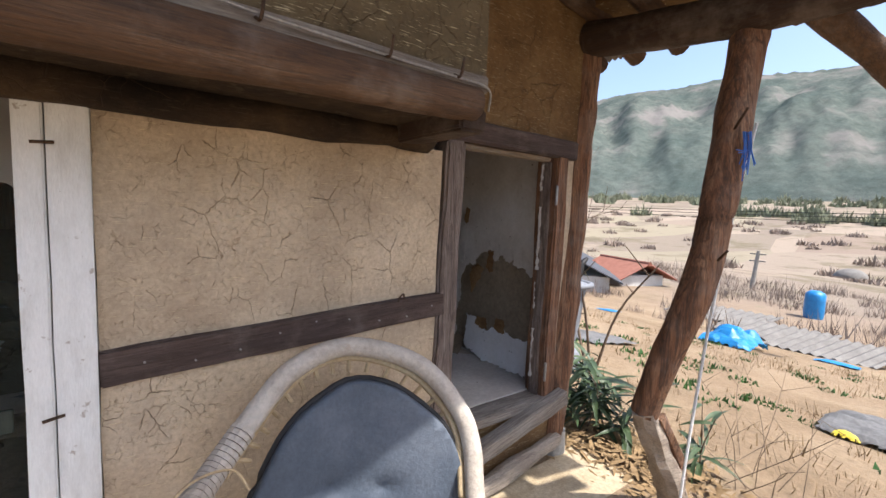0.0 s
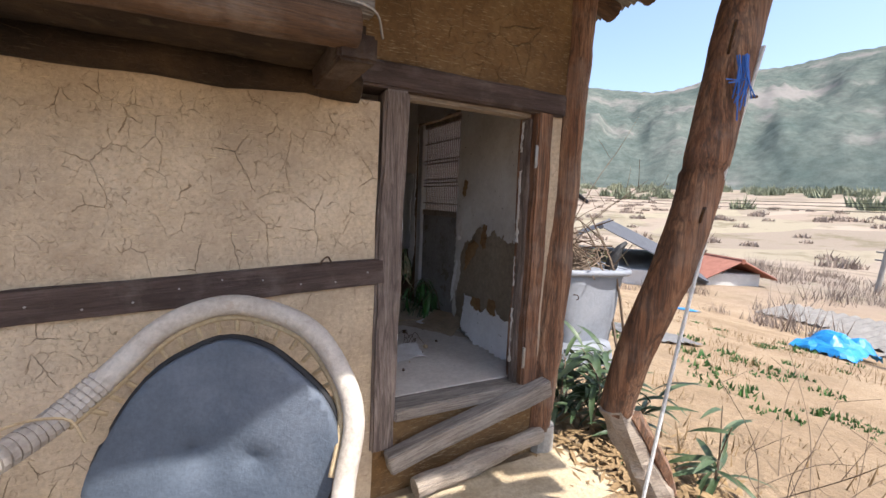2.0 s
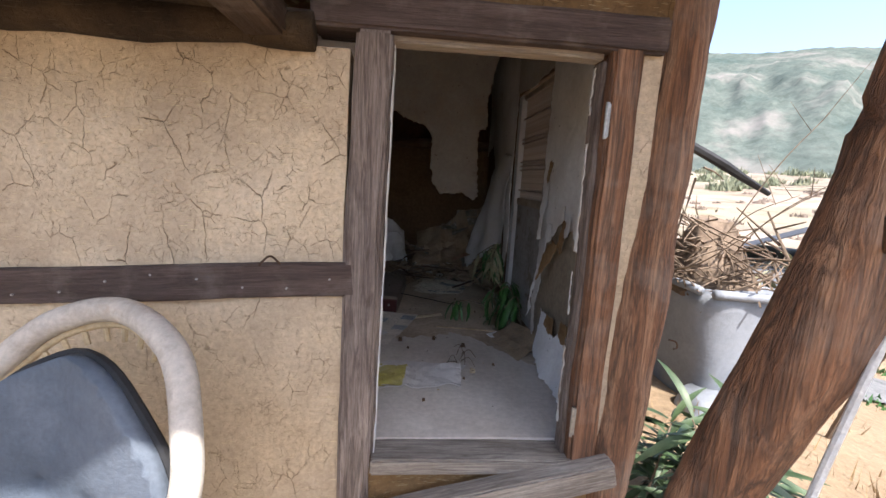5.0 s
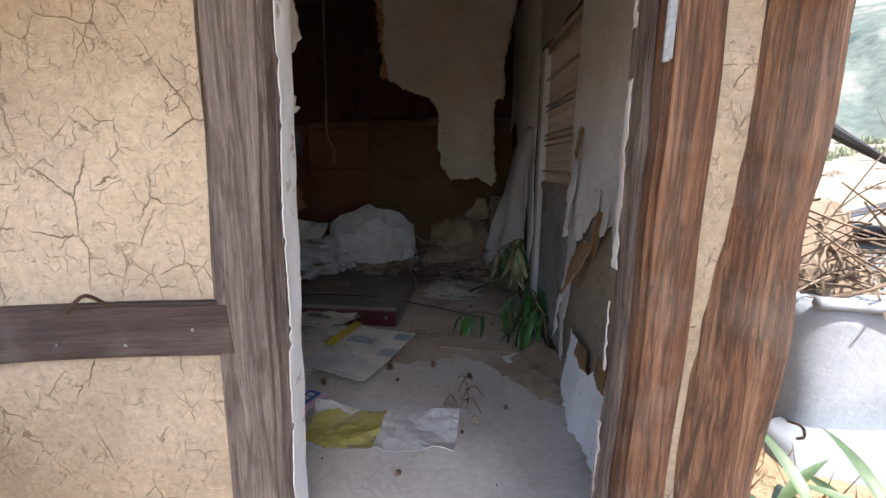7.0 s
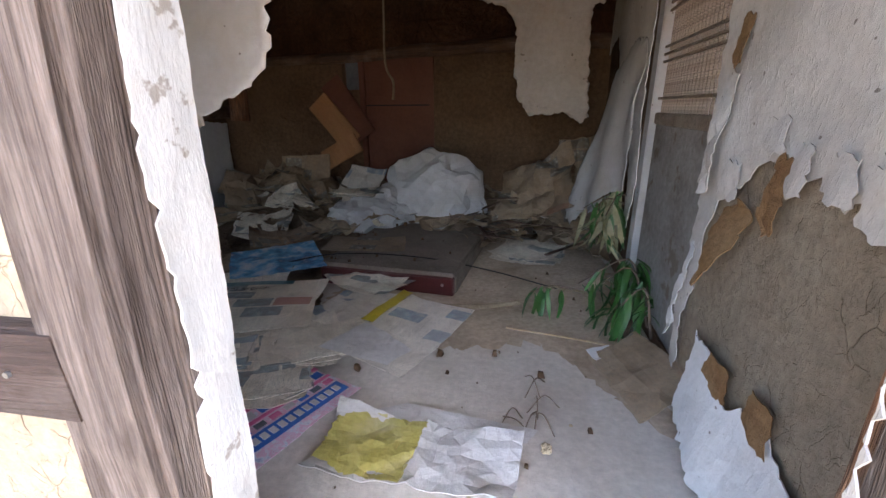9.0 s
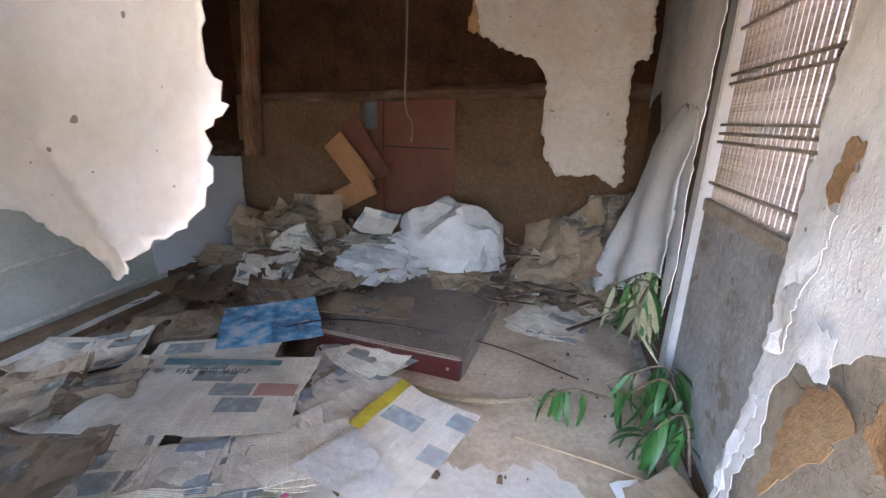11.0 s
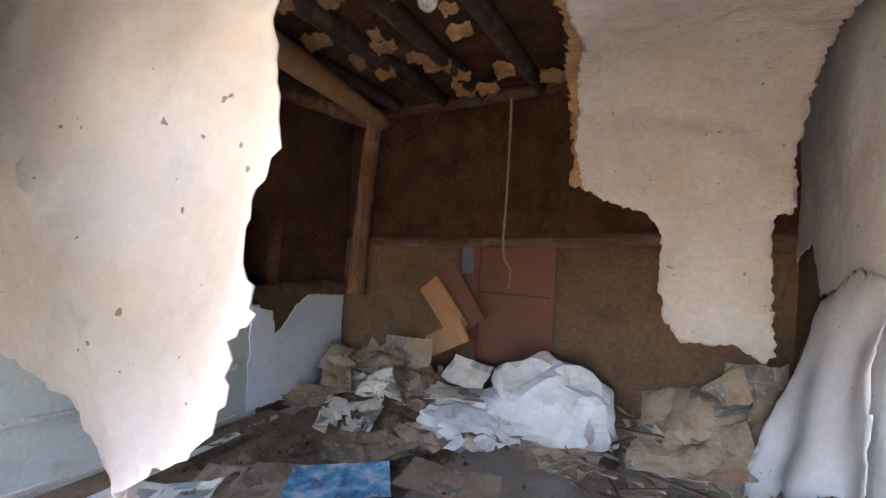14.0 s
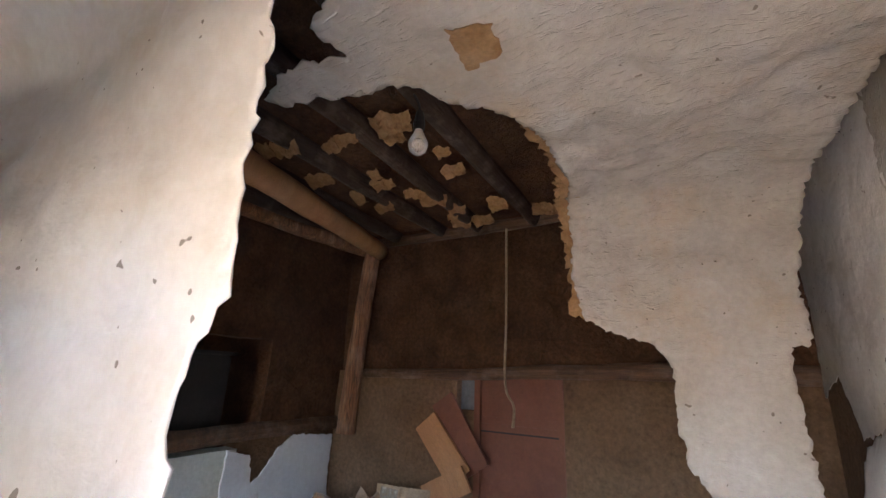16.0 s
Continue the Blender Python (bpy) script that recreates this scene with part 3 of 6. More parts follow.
def gable_house(name, x, y, z, w, d, h, rot, roofmat, label):
    t = thing(name, label, "house", m=pose(x, y, z, 0, 0, rot))
    part("wall", box(-w / 2, w / 2, -d / 2, d / 2, -1.0, h, 0.02), HOUSE_WALL, t)
    bm = bmesh.new()
    n = 26
    for s in (-1, 1):
        for i in range(n):
            x0, x1 = -w / 2 - 0.5 + (w + 1) * i / n, -w / 2 - 0.5 + (w + 1) * (i + 1) / n
            vs = []
            for xx, lift in ((x0, 0), ((x0 + x1) / 2, 0.07), (x1, 0)):
                vs.append((bm.verts.new((xx, s * (d / 2 + 0.6), h - 0.25 + lift)), bm.verts.new((xx, 0, h + d * 0.24 + lift))))
            for p, q in zip(vs, vs[1:]):
                bm.faces.new((p[0], q[0], q[1], p[1]))
    bmesh.ops.remove_doubles(bm, verts=bm.verts, dist=1e-4)
    solid(part("roof", bm, roofmat, t), 0.08)
    part("ridge", tube([(-w / 2 - 0.5, 0, h + d * 0.24), (w / 2 + 0.5, 0, h + d * 0.24)], 0.14, 8), roofmat, t)
    for wx in (-w * 0.25, w * 0.25):
        part("window", box(wx - 0.5, wx + 0.5, -d / 2 - 0.03, -d / 2 + 0.02, h * 0.35, h * 0.75, 0.01), BLACK, t)
    return t


gable_house("tiled_house", 22, 18.5, -4.8, 12, 9, 2.6, 40, TILE, "low white house with a dark grey tiled roof")
gable_house("tin_roofed_house", 25.5, 13.4, -4.65, 3.6, 3.2, 2.2, 70, ROOF_RED, "small farmhouse under a rusty red tin roof")

# ---------------- front wall ----------------
YW = 0.16
tagged(part("wall_front", box(-1.32, 0.0, 0.0, YW, -0.5, 1.44, 0, cuts=10, wob=0.008), MUD), "cracked ochre mud plaster wall", "wall", kind="structure")
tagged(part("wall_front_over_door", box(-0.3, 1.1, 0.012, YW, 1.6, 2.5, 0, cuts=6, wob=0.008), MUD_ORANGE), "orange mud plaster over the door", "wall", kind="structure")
tagged(part("wall_front_left", box(-3.6, -2.3, 0.0, YW, -0.5, 2.5, 0), MUD), "ochre mud plaster wall", "wall", kind="structure")
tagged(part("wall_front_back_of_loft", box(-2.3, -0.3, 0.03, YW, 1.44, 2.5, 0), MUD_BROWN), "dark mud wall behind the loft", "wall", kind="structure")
tagged(part("wall_strip", box(0.985, 1.06, 0.012, YW, -0.08, 1.6, 0, wob=0.006, cuts=6), MUD), "narrow mud strip beside the door post", "wall", kind="structure")

# rail across the wall, sagging to one end
t = thing("wall_rail", "dark weathered timber rail across the mud wall", "timber rail", m=Matrix.Translation((0.035, -0.012, 0.69)) @ pose(0, 0, 0, 0, -3.4, 0))
part("rail_beam", box(-1.36, 0, -0.012, 0.05, -0.062, 0.058, 0.006, cuts=12, wob=0.006), WOOD_RAIL, t)
for k in range(9):
    part("nail_head", tube([(-0.08 - k * 0.145, -0.018, 0.03 * math.sin(k * 5.1)), (-0.08 - k * 0.145, -0.012, 0.03 * math.sin(k * 5.1))], 0.004, 6, n=1), STEEL, t)
bm = tube([(0, -0.02, 0), (-0.02, -0.045, 0.03), (-0.045, -0.05, 0.015), (-0.055, -0.06, 0.0)], 0.004, 6)
part("bent_wire", bm, METAL, t, loc=Matrix.Translation((-0.24, 0.0, 0.06)))

# door frame of the room
door = thing("door_1", "open doorway with weathered grey timber posts and flaking paint", "doorway", kind="structure")
def leaned(bm, k):
    for v in bm.verts:
        v.co.x += k * (v.co.z - 0.45)
    return bm


part("door_post", leaned(box(-0.004, 0.118, -0.022, 0.1, -0.2, 1.5, 0.012, cuts=14, wob=0.011), 0.02), WOOD_POST, door)
part("door_post", box(0.875, 0.985, -0.014, 0.15, -0.1, 1.52, 0.012, cuts=14, wob=0.01), WOOD_RED, door)
part("lintel", box(-0.12, 1.06, -0.02, 0.15, 1.5, 1.615, 0.01, cuts=10, wob=0.008), WOOD_RAIL, door)
part("lintel_strip", box(0.115, 0.86, 0.03, 0.1, 1.478, 1.5, 0.003, cuts=8, wob=0.004), WOOD_PALE, door, "pale splintered strip")
part("jamb_lining", leaned(box(0.112, 0.124, 0.03, 0.1, -0.02, 1.478, 0.004, cuts=24, wob=0.006), 0.02), WOOD_POST, door, "splintered weathered lining")
def flaked(rng, a, b):
    """A strip outline, upright, ragged where the paint has come away."""
    zs = [-0.02 + 1.49 * i / 120 for i in range(121)]
    return [(a + rng.choice((0, 0.002, 0.004, 0.014)) * rng.random() + 0.014 * noise.noise(Vector((z * 5, a, 0))), z) for z in zs] + [(b - 0.002 * rng.random(), z) for z in reversed(zs)]


flake = random.Random(61)
solid(part("flaking_paint", sheet(flaked(flake, 0.026, 0.106), lambda u, v: Vector((0.128 + 0.02 * (v - 0.45) + 0.004 * noise.noise(Vector((u * 30, v * 9, 1))), u, v)), 0.03, 0.003, 21), WHITE_PAINT, door, "flaking white paint"), 0.003)
for z0, z1, y0 in ((0.1, 0.42, 0.07), (0.55, 0.72, 0.078), (0.8, 1.2, 0.065), (1.3, 1.46, 0.07)):
    strip = [(y0 + 0.02 * flake.random(), z0 + (z1 - z0) * i / 14) for i in range(15)] + [(0.1 - 0.012 * flake.random(), z0 + (z1 - z0) * i / 14) for i in range(14, -1, -1)]
    solid(part("flaking_paint", sheet(strip, lambda u, v: Vector((0.853 - 0.004 * abs(noise.noise(Vector((u * 30, v * 9, 4)))), u, v)), 0.02, 0.003, 22), WALLPAPER, door, "flaking pale paint"), 0.003)
part("jamb_lining", box(0.858, 0.875, 0.03, 0.1, -0.02, 1.478, 0.004, cuts=24, wob=0.012), WOOD_POST, door, "splintered weathered lining")
part("sill", box(0.11, 0.9, -0.02, 0.12, -0.07, -0.005, 0.008, cuts=8, wob=0.006), WOOD_SILL, door)
for z in (0.16, 1.27):
    bm = box(0.868, 0.88, -0.026, -0.012, z - 0.055, z + 0.055, 0.002)
    tube([(0.868, -0.022, z - 0.06), (0.868, -0.022, z + 0.06)], 0.007, 8, n=1, bm=bm)
    part("hinge", bm, STEEL, door, "old steel hinge")
# wall under the sill, with the slipped board and the rubble
tagged(part("wall_under_door", box(0.0, 1.06, 0.02, YW, -0.5, -0.06, 0, cuts=8, wob=0.03), MUD_ORANGE), "crumbling mud below the door sill", "wall", kind="structure")
t = thing("slipped_sill_board", "silvery weathered board slipped aslant below the door sill", "board", m=Matrix.Translation((0.06, -0.06, -0.24)) @ pose(0, 0, 0, 0, -13, 0))
part("board", box(0, 1.0, -0.03, 0.05, -0.055, 0.05, 0.008, cuts=10, wob=0.009), WOOD_SILL, t)
t = thing("base_log", "pale bleached log lying along the foot of the wall", "log")
part("log", tube([(0.2, -0.08, -0.40), (0.5, -0.06, -0.37), (0.78, -0.05, -0.34), (1.02, -0.02, -0.33)], [0.05, 0.06, 0.045, 0.05], 10, 0.25), WOOD_PALE, t)

# round corner column
t = thing("corner_column", "round reddish-brown weathered log column on a concrete base", "column")
part("column", tube([(1.045, 0.04, -0.32), (1.085, 0.05, 0.1), (1.110, 0.05, 0.7), (1.145, 0.05, 1.3), (1.150, 0.04, 1.7), (1.165, 0.03, 2.2)], [0.078, 0.095, 0.098, 0.092, 0.085, 0.08], 18, 0.16, 10), WOOD_RED, t, smooth=True)
part("column_base", tube([(1.08, 0.04, -0.56), (1.085, 0.04, -0.3)], [0.085, 0.075], 14, 0.1, 3), CONCRETE, t)
part("wire_hook", tube([(1.2, -0.03, 0.5), (1.215, -0.05, 0.5), (1.22, -0.055, 0.48), (1.205, -0.055, 0.475)], 0.003, 6), METAL, t)

# white door frame with the dark green door beside the wall
t = thing("door_2", "dark green net screen door in a flaking white painted frame", "door", kind="structure")
part("frame_board", box(-1.42, -1.322, -0.035, 0.1, -0.5, 1.42, 0.005, cuts=10, wob=0.003), WHITE_PAINT, t)
part("frame_board", box(-1.49, -1.425, -0.022, 0.1, -0.5, 1.42, 0.005, cuts=10, wob=0.003), WHITE_PAINT, t)
part("net_screen", box(-2.28, -1.49, 0.05, 0.052, -0.5, 1.43, 0), SCREEN, t, "dark green net screen")
for z in (-0.45, 0.45):
    part("batten", box(-2.2, -1.52, 0.015, 0.03, z, z + 0.07, 0.003), GREEN_DARK, t)
for z in (0.5, 1.3):
    part("nail", tube([(-1.4, -0.05, z), (-1.45, -0.06, z - 0.005)], 0.005, 6, n=1), METAL, t)

# ---------------- projecting loft ----------------
loft = thing("loft", "projecting mud-plastered loft on a round timber beam", "loft", kind="structure")
YL = -0.5
part("front_beam", tube([(-3.3, YL - 0.0, 1.50), (-1.6, YL, 1.515), (-0.6, YL, 1.53), (-0.24, YL, 1.535)], [0.085, 0.08, 0.065, 0.06], 14, 0.1, 8), WOOD_BEAM_X, loft, smooth=True)
part("front_board", box(-3.3, -0.19, YL - 0.02, YL + 0.03, 1.575, 1.635, 0.006, cuts=12, wob=0.005), WOOD_SILL, loft)
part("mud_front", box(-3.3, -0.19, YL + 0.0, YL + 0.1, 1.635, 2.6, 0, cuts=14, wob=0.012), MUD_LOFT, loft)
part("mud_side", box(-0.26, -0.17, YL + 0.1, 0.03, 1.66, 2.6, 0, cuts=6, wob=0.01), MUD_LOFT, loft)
# Underside and wall plate carry the shade under the loft in their colour.
part("mud_underside", box(-3.3, -0.2, YL + 0.04, 0.02, 1.51, 1.56, 0, cuts=14, wob=0.014), LOFT_SHADE, loft)
part("wall_plate", tube([(-2.3, -0.03, 1.47), (-1, -0.035, 1.465), (-0.1, -0.03, 1.475)], [0.055, 0.06, 0.055], 10, 0.25, 12), LOFT_SHADE, loft, smooth=True)
part("bracket", box(-0.3, -0.17, YL + 0.0, 0.0, 1.44, 1.525, 0.01, cuts=4, wob=0.008), WOOD_BEAM_Y, loft)
for i, x in enumerate((-1.35, -0.98, -0.62, -0.35)):
    part("nail", tube([(x, YL - 0.02, 1.61), (x + 0.004, YL - 0.05, 1.6), (x + 0.012, YL - 0.055, 1.66)], 0.005, 6, n=3), METAL, loft)
part("wire", tube([(-2.3, YL - 0.03, 1.66), (-1.35, YL - 0.035, 1.64), (-0.98, YL - 0.04, 1.615), (-0.62, YL - 0.035, 1.605), (-0.35, YL - 0.035, 1.6), (-0.2, YL - 0.03, 1.59), (-0.15, YL + 0.02, 1.53)], 0.004, 6), STEEL, loft)

# ---------------- roof ----------------
roof = thing("roof", "log-rafter roof with mud soffit and corrugated edge", "roof", kind="structure")
EAVE = -1.8
part("cover", box(-4.2, 1.75, EAVE, 5.4, 2.64, 2.72, 0), CORR, roof)
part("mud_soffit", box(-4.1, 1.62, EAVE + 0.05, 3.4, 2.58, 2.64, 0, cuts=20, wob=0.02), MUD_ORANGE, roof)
bm = bmesh.new()
n = 150
for i in range(n):
    y0 = EAVE + (5.4 - EAVE) * i / n
    y1 = EAVE + (5.4 - EAVE) * (i + 1) / n
    vs = [(bm.verts.new((1.5, y, 2.5 + l)), bm.verts.new((1.84, y, 2.36 + l))) for y, l in ((y0, 0.0), ((y0 + y1) / 2, 0.02), (y1, 0.0))]
    for p, q in zip(vs, vs[1:]):
        bm.faces.new((p[0], q[0], q[1], p[1]))
bmesh.ops.remove_doubles(bm, verts=bm.verts, dist=1e-4)
solid(part("corrugated_edge", bm, CORR, roof), 0.006)
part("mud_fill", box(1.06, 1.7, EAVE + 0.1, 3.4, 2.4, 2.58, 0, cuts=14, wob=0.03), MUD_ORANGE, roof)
for i in range(17):
    y = 0.28 - 0.3 * i if i < 8 else 0.28 + 0.3 * (i - 7)
    part("rafter", tube([(0.7, y, 2.46), (1.2, y + 0.01, 2.4), (1.66, y + 0.015 * (i % 3 - 1), 2.27)], [0.06, 0.06, 0.062], 10, 0.12, 5), WOOD_BEAM_X, roof)
part("eave_beam", tube([(1.13, 0.3, 2.31), (1.15, -0.4, 2.2), (1.2, -1.0, 2.16), (1.3, -1.95, 2.2)], [0.11, 0.105, 0.1, 0.1], 16, 0.1, 8), WOOD_BEAM_Y, roof, smooth=True)
part("hip_rafter", tube([(1.3, -0.95, 2.3), (1.9, -1.2, 2.05), (2.4, -1.35, 1.86)], [0.07, 0.075, 0.075], 12, 0.12, 6), WOOD_BEAM_X, roof, smooth=True)
part("wood_block", box(2.05, 2.4, -1.42, -1.24, 1.78, 1.86, 0.01), WOOD_PALE, roof)

# leaning porch post
t = thing("leaning_post", "leaning crooked brown log porch post splitting at the foot", "post")
part("post", tube([(1.23, -0.84, 2.12), (1.06, -0.86, 1.5), (0.93, -0.85, 0.92), (0.86, -0.74, 0.45), (0.86, -0.67, 0.17)], [0.085, 0.08, 0.075, 0.072, 0.068], 16, 0.14, 10), WOOD_RED, t, smooth=True)
part("split_foot", tube([(0.85, -0.67, 0.2), (0.95, -0.69, 0.0), (1.08, -0.71, -0.22), (1.22, -0.73, -0.52)], [0.07, 0.075, 0.075, 0.06], 9, 0.45, 8), WOOD_PALE, t)
part("splinter", tube([(0.9, -0.73, 0.16), (1.06, -0.76, -0.08), (1.16, -0.77, -0.25)], [0.03, 0.035, 0.015], 6, 0.4, 5), WOOD_RED, t)
for p, q in (((0.99, -0.9, 1.58), (0.88, -0.98, 1.64)), ((1.1, -0.87, 1.45), (1.2, -0.9, 1.46)), ((0.9, -0.92, 0.98), (0.82, -0.98, 1.03))):
    part("nail", tube([p, q], 0.006, 6, n=1), METAL, t)
bm = bmesh.new()
for k in range(14):
    a = Vector((0.98, -0.95, 1.56)) + Vector((random.uniform(-.02, .03), random.uniform(-.02, .01), 0))
    tube([a, a + Vector((random.uniform(-.02, .02), -0.01, -0.08)), a + Vector((random.uniform(-.06, .04), random.uniform(-.03, .02), random.uniform(-0.22, -0.08)))], 0.0025, 4, bm=bm, n=3)
part("blue_twine", bm, FLYER_BLUE, t, "frayed blue nylon twine")
t = thing("hanging_rope", "thin white nylon rope hanging from the eave", "rope")
part("rope", tube([(1.13, -0.94, 1.62), (1.04, -0.92, 1.25), (0.89, -0.91, 0.63), (0.72, -0.93, -0.06), (0.64, -0.95, -0.46)], 0.007, 7, 0.1, 10), WHITE_ROPE, t)
t = thing("stone_step", "pale yellow earthen step at the wall foot", "step")
part("step_block", box(-3.4, 1.28, -0.5, 0.0, -0.62, -0.445, 0.03, cuts=12, wob=0.025), STONE, t)

# ---------------- room shell ----------------
XR, XL, YB, ZC = 1.06, -2.1, 3.19, 2.12
tagged(part("floor", box(-2.2, XR, 0.12, YB + 0.1, -0.2, 0.0, 0), FLOOR_M), "dusty grey linoleum floor", "floor", kind="structure")
tagged(part("wall_back", box(-1.86, XR + 0.1, YB, YB + 0.15, 1.345, 2.58, 0, cuts=16, wob=0.015), MUD_BROWN), "brown mud wall above the back lintel, darkened for shade", "wall", kind="structure")
tagged(part("wall_back_under_window", box(-1.0, -0.86, YB - 0.005, YB + 0.14, -0.1, 1.1, 0), MUD_DIM), "dusty pale mud wall", "wall", kind="structure")
tagged(part("wall_back_lower", box(-2.15, -1.0, YB - 0.01, YB + 0.14, -0.1, 1.335, 0, cuts=10, wob=0.015), MUD_DIM), "dusty pale mud wall", "wall", kind="structure")
tagged(part("wall_back_right", box(-0.25, XR + 0.1, YB - 0.01, YB + 0.14, -0.1, 1.36, 0, cuts=10, wob=0.015), MUD_DIM), "dusty pale mud wall beside the brown door", "wall", kind="structure")
tagged(part("wall_back_corner", box(-2.25, -1.86, YB + 0.02, YB + 0.14, 1.3, 2.58, 0), MUD_BROWN), "brown mud wall in the corner, darkened for shade", "wall", kind="structure")
t = thing("back_lintel", "rough brown timber lintel along the back wall", "beam")
part("beam", tube([(-1.84, YB - 0.01, 1.32), (-0.9, YB - 0.015, 1.345), (-0.3, YB - 0.01, 1.38), (0.5, YB, 1.4), (1.06, YB, 1.4)], [0.035, 0.04, 0.05, 0.055, 0.05], 10, 0.25, 8), WOOD_BEAM_X, t)
t = thing("corner_post", "brown round timber post in the room corner", "post")
part("post", tube([(-1.95, YB - 0.06, 0.86), (-1.9, YB - 0.06, 1.6), (-1.82, YB - 0.07, 2.4)], [0.075, 0.07, 0.065], 12, 0.15, 8), WOOD_RED, t, smooth=True)
# brown door in the back wall
t = thing("door_3", "closed brown painted panel door in the mud wall", "door", kind="structure")
part("door_leaf", box(-0.82, -0.28, YB + 0.0, YB + 0.03, 0.3, 1.38, 0.003), DOOR_BROWN, t)
part("rail", box(-0.82, -0.28, YB - 0.012, YB + 0.0, 0.985, 1.03, 0.004), DOOR_BROWN, t)
part("dark_joint", box(-0.815, -0.285, YB - 0.003, YB - 0.001, 0.972, 0.982, 0), BLACK, t)
part("top_moulding", box(-0.8, -0.3, YB - 0.008, YB - 0.0005, 1.05, 1.075, 0.002), DOOR_BROWN, t)
part("stile", box(-0.86, -0.815, YB - 0.025, YB + 0.05, 0.0, 1.33, 0.004), DOOR_BROWN, t)
part("stile", box(-0.28, -0.245, YB - 0.025, YB + 0.05, 0.0, 1.33, 0.004), DOOR_BROWN, t)
part("lower_panel", box(-0.82, -0.28, YB + 0.0, YB + 0.03, -0.05, 0.3, 0.003), DOOR_BROWN, t)

# left wall: painted dado with a timber rail, dark mud above with a hole
dado = tagged(part("wall_left_dado", box(XL - 0.12, XL, 0.16, 2.28, 0.0, 0.83, 0, cuts=12, wob=0.008), GREEN_PALE), "pale green painted low wall with torn insulation", "wall", kind="structure")
tagged(part("wall_left_dado_end", box(XL - 0.14, XL - 0.02, 2.28, YB - 0.01, 0.0, 0.9, 0, cuts=8, wob=0.006), MUD_DIM), "dusty mud low wall", "wall", kind="structure")
t = thing("wall_board", "bluish-white painted board with a broken corner against the low wall", "panel")
ob = part("panel", sheet([(2.2, 0.1), (3.12, 0.1), (3.14, 0.84), (2.75, 0.87), (2.62, 0.8), (2.5, 0.66), (2.42, 0.6), (2.38, 0.78), (2.2, 0.83)], lambda u, v: Vector((XL + 0.005 + 0.02 * noise.noise(Vector((u * 2, v * 2, 0))), u, v)), 0.06, 0.008, 3), PANEL_BLUE, t)
solid(ob, 0.012)
for i, z in enumerate((0.42, 0.1)):
    t = thing("torn_insulation_strip", "ragged white insulation edge along the low wall", "insulation strip")
    part("strip", tube([(XL + 0.005, 0.2, z), (XL + 0.01, 0.8, z + 0.01), (XL + 0.008, 1.4, z - 0.005), (XL + 0.01, 2.1, z + 0.012)], [0.014, 0.02, 0.012, 0.018], 7, 0.7, 16), FOAM, t)
t = thing("wall_left_rail", "rough brown timber rail on the low wall", "timber rail")
part("beam", tube([(XL - 0.04, 0.16, 0.89), (XL - 0.03, 1.4, 0.9), (XL - 0.02, 2.4, 0.92), (XL + 0.02, YB - 0.03, 0.93)], [0.06, 0.06, 0.055, 0.05], 10, 0.2, 10), WOOD_BEAM_X, t)
tagged(part("wall_left", box(XL - 0.14, XL - 0.02, 2.45, YB + 0.1, 0.93, 2.58, 0, cuts=10, wob=0.015), MUD_BROWN), "brown mud wall, darkened for shade", "wall", kind="structure")
tagged(part("wall_left_upper", box(XL - 0.14, XL - 0.02, 0.16, 2.45, 1.52, 2.58, 0, cuts=10, wob=0.015), MUD_BROWN), "brown mud wall over the opening, darkened for shade", "wall", kind="structure")
t = thing("wall_left_recess", "dark closed recess behind the low wall", "recess", kind="structure")
part("recess_back", box(-3.1, -3.0, 0.16, 2.6, 0.8, 1.6, 0), MUD_BROWN, t)
part("recess_floor", box(-3.0, XL - 0.12, 0.16, 2.6, 0.74, 0.8, 0), MUD_BROWN, t)
part("recess_top", box(-3.0, XL - 0.14, 0.16, 2.6, 1.6, 1.66, 0), MUD_BROWN, t)
part("recess_side", box(-3.0, XL - 0.14, 2.5, 2.6, 0.8, 1.6, 0), MUD_BROWN, t)
part("recess_side", box(-3.0, XL - 0.14, 0.16, 0.24, 0.8, 1.6, 0), MUD_BROWN, t)
t = thing("black_cabinet", "black box standing in the recess behind the rail", "box")
part("body", box(-2.75, -2.25, 1.7, 2.25, 0.8, 1.4, 0.015), BLACK, t)
part("top_edge", box(-2.77, -2.23, 1.68, 2.27, 1.4, 1.425, 0.006), BLACK, t)
tagged(part("wall_left_close", box(XL - 0.16, XL - 0.14, YW, 0.2, 0, 2.58, 0), MUD_BROWN), "dark mud wall", "wall", kind="structure")
# raised edge along the left side
t = thing("floor_ledge", "low earth-covered ledge with a white plastic edge strip", "ledge")
part("ledge", box(XL, -1.86, 0.2, 2.4, 0.0, 0.06, 0.004, cuts=10, wob=0.006), SOIL, t)
part("edge_strip", tube([(-1.82, 0.25, 0.06), (-1.86, 1.2, 0.062), (-1.93, 2.32, 0.066)], 0.02, 4, 0.1, 8), WHITE_PAINT, t, "white plastic edge strip")

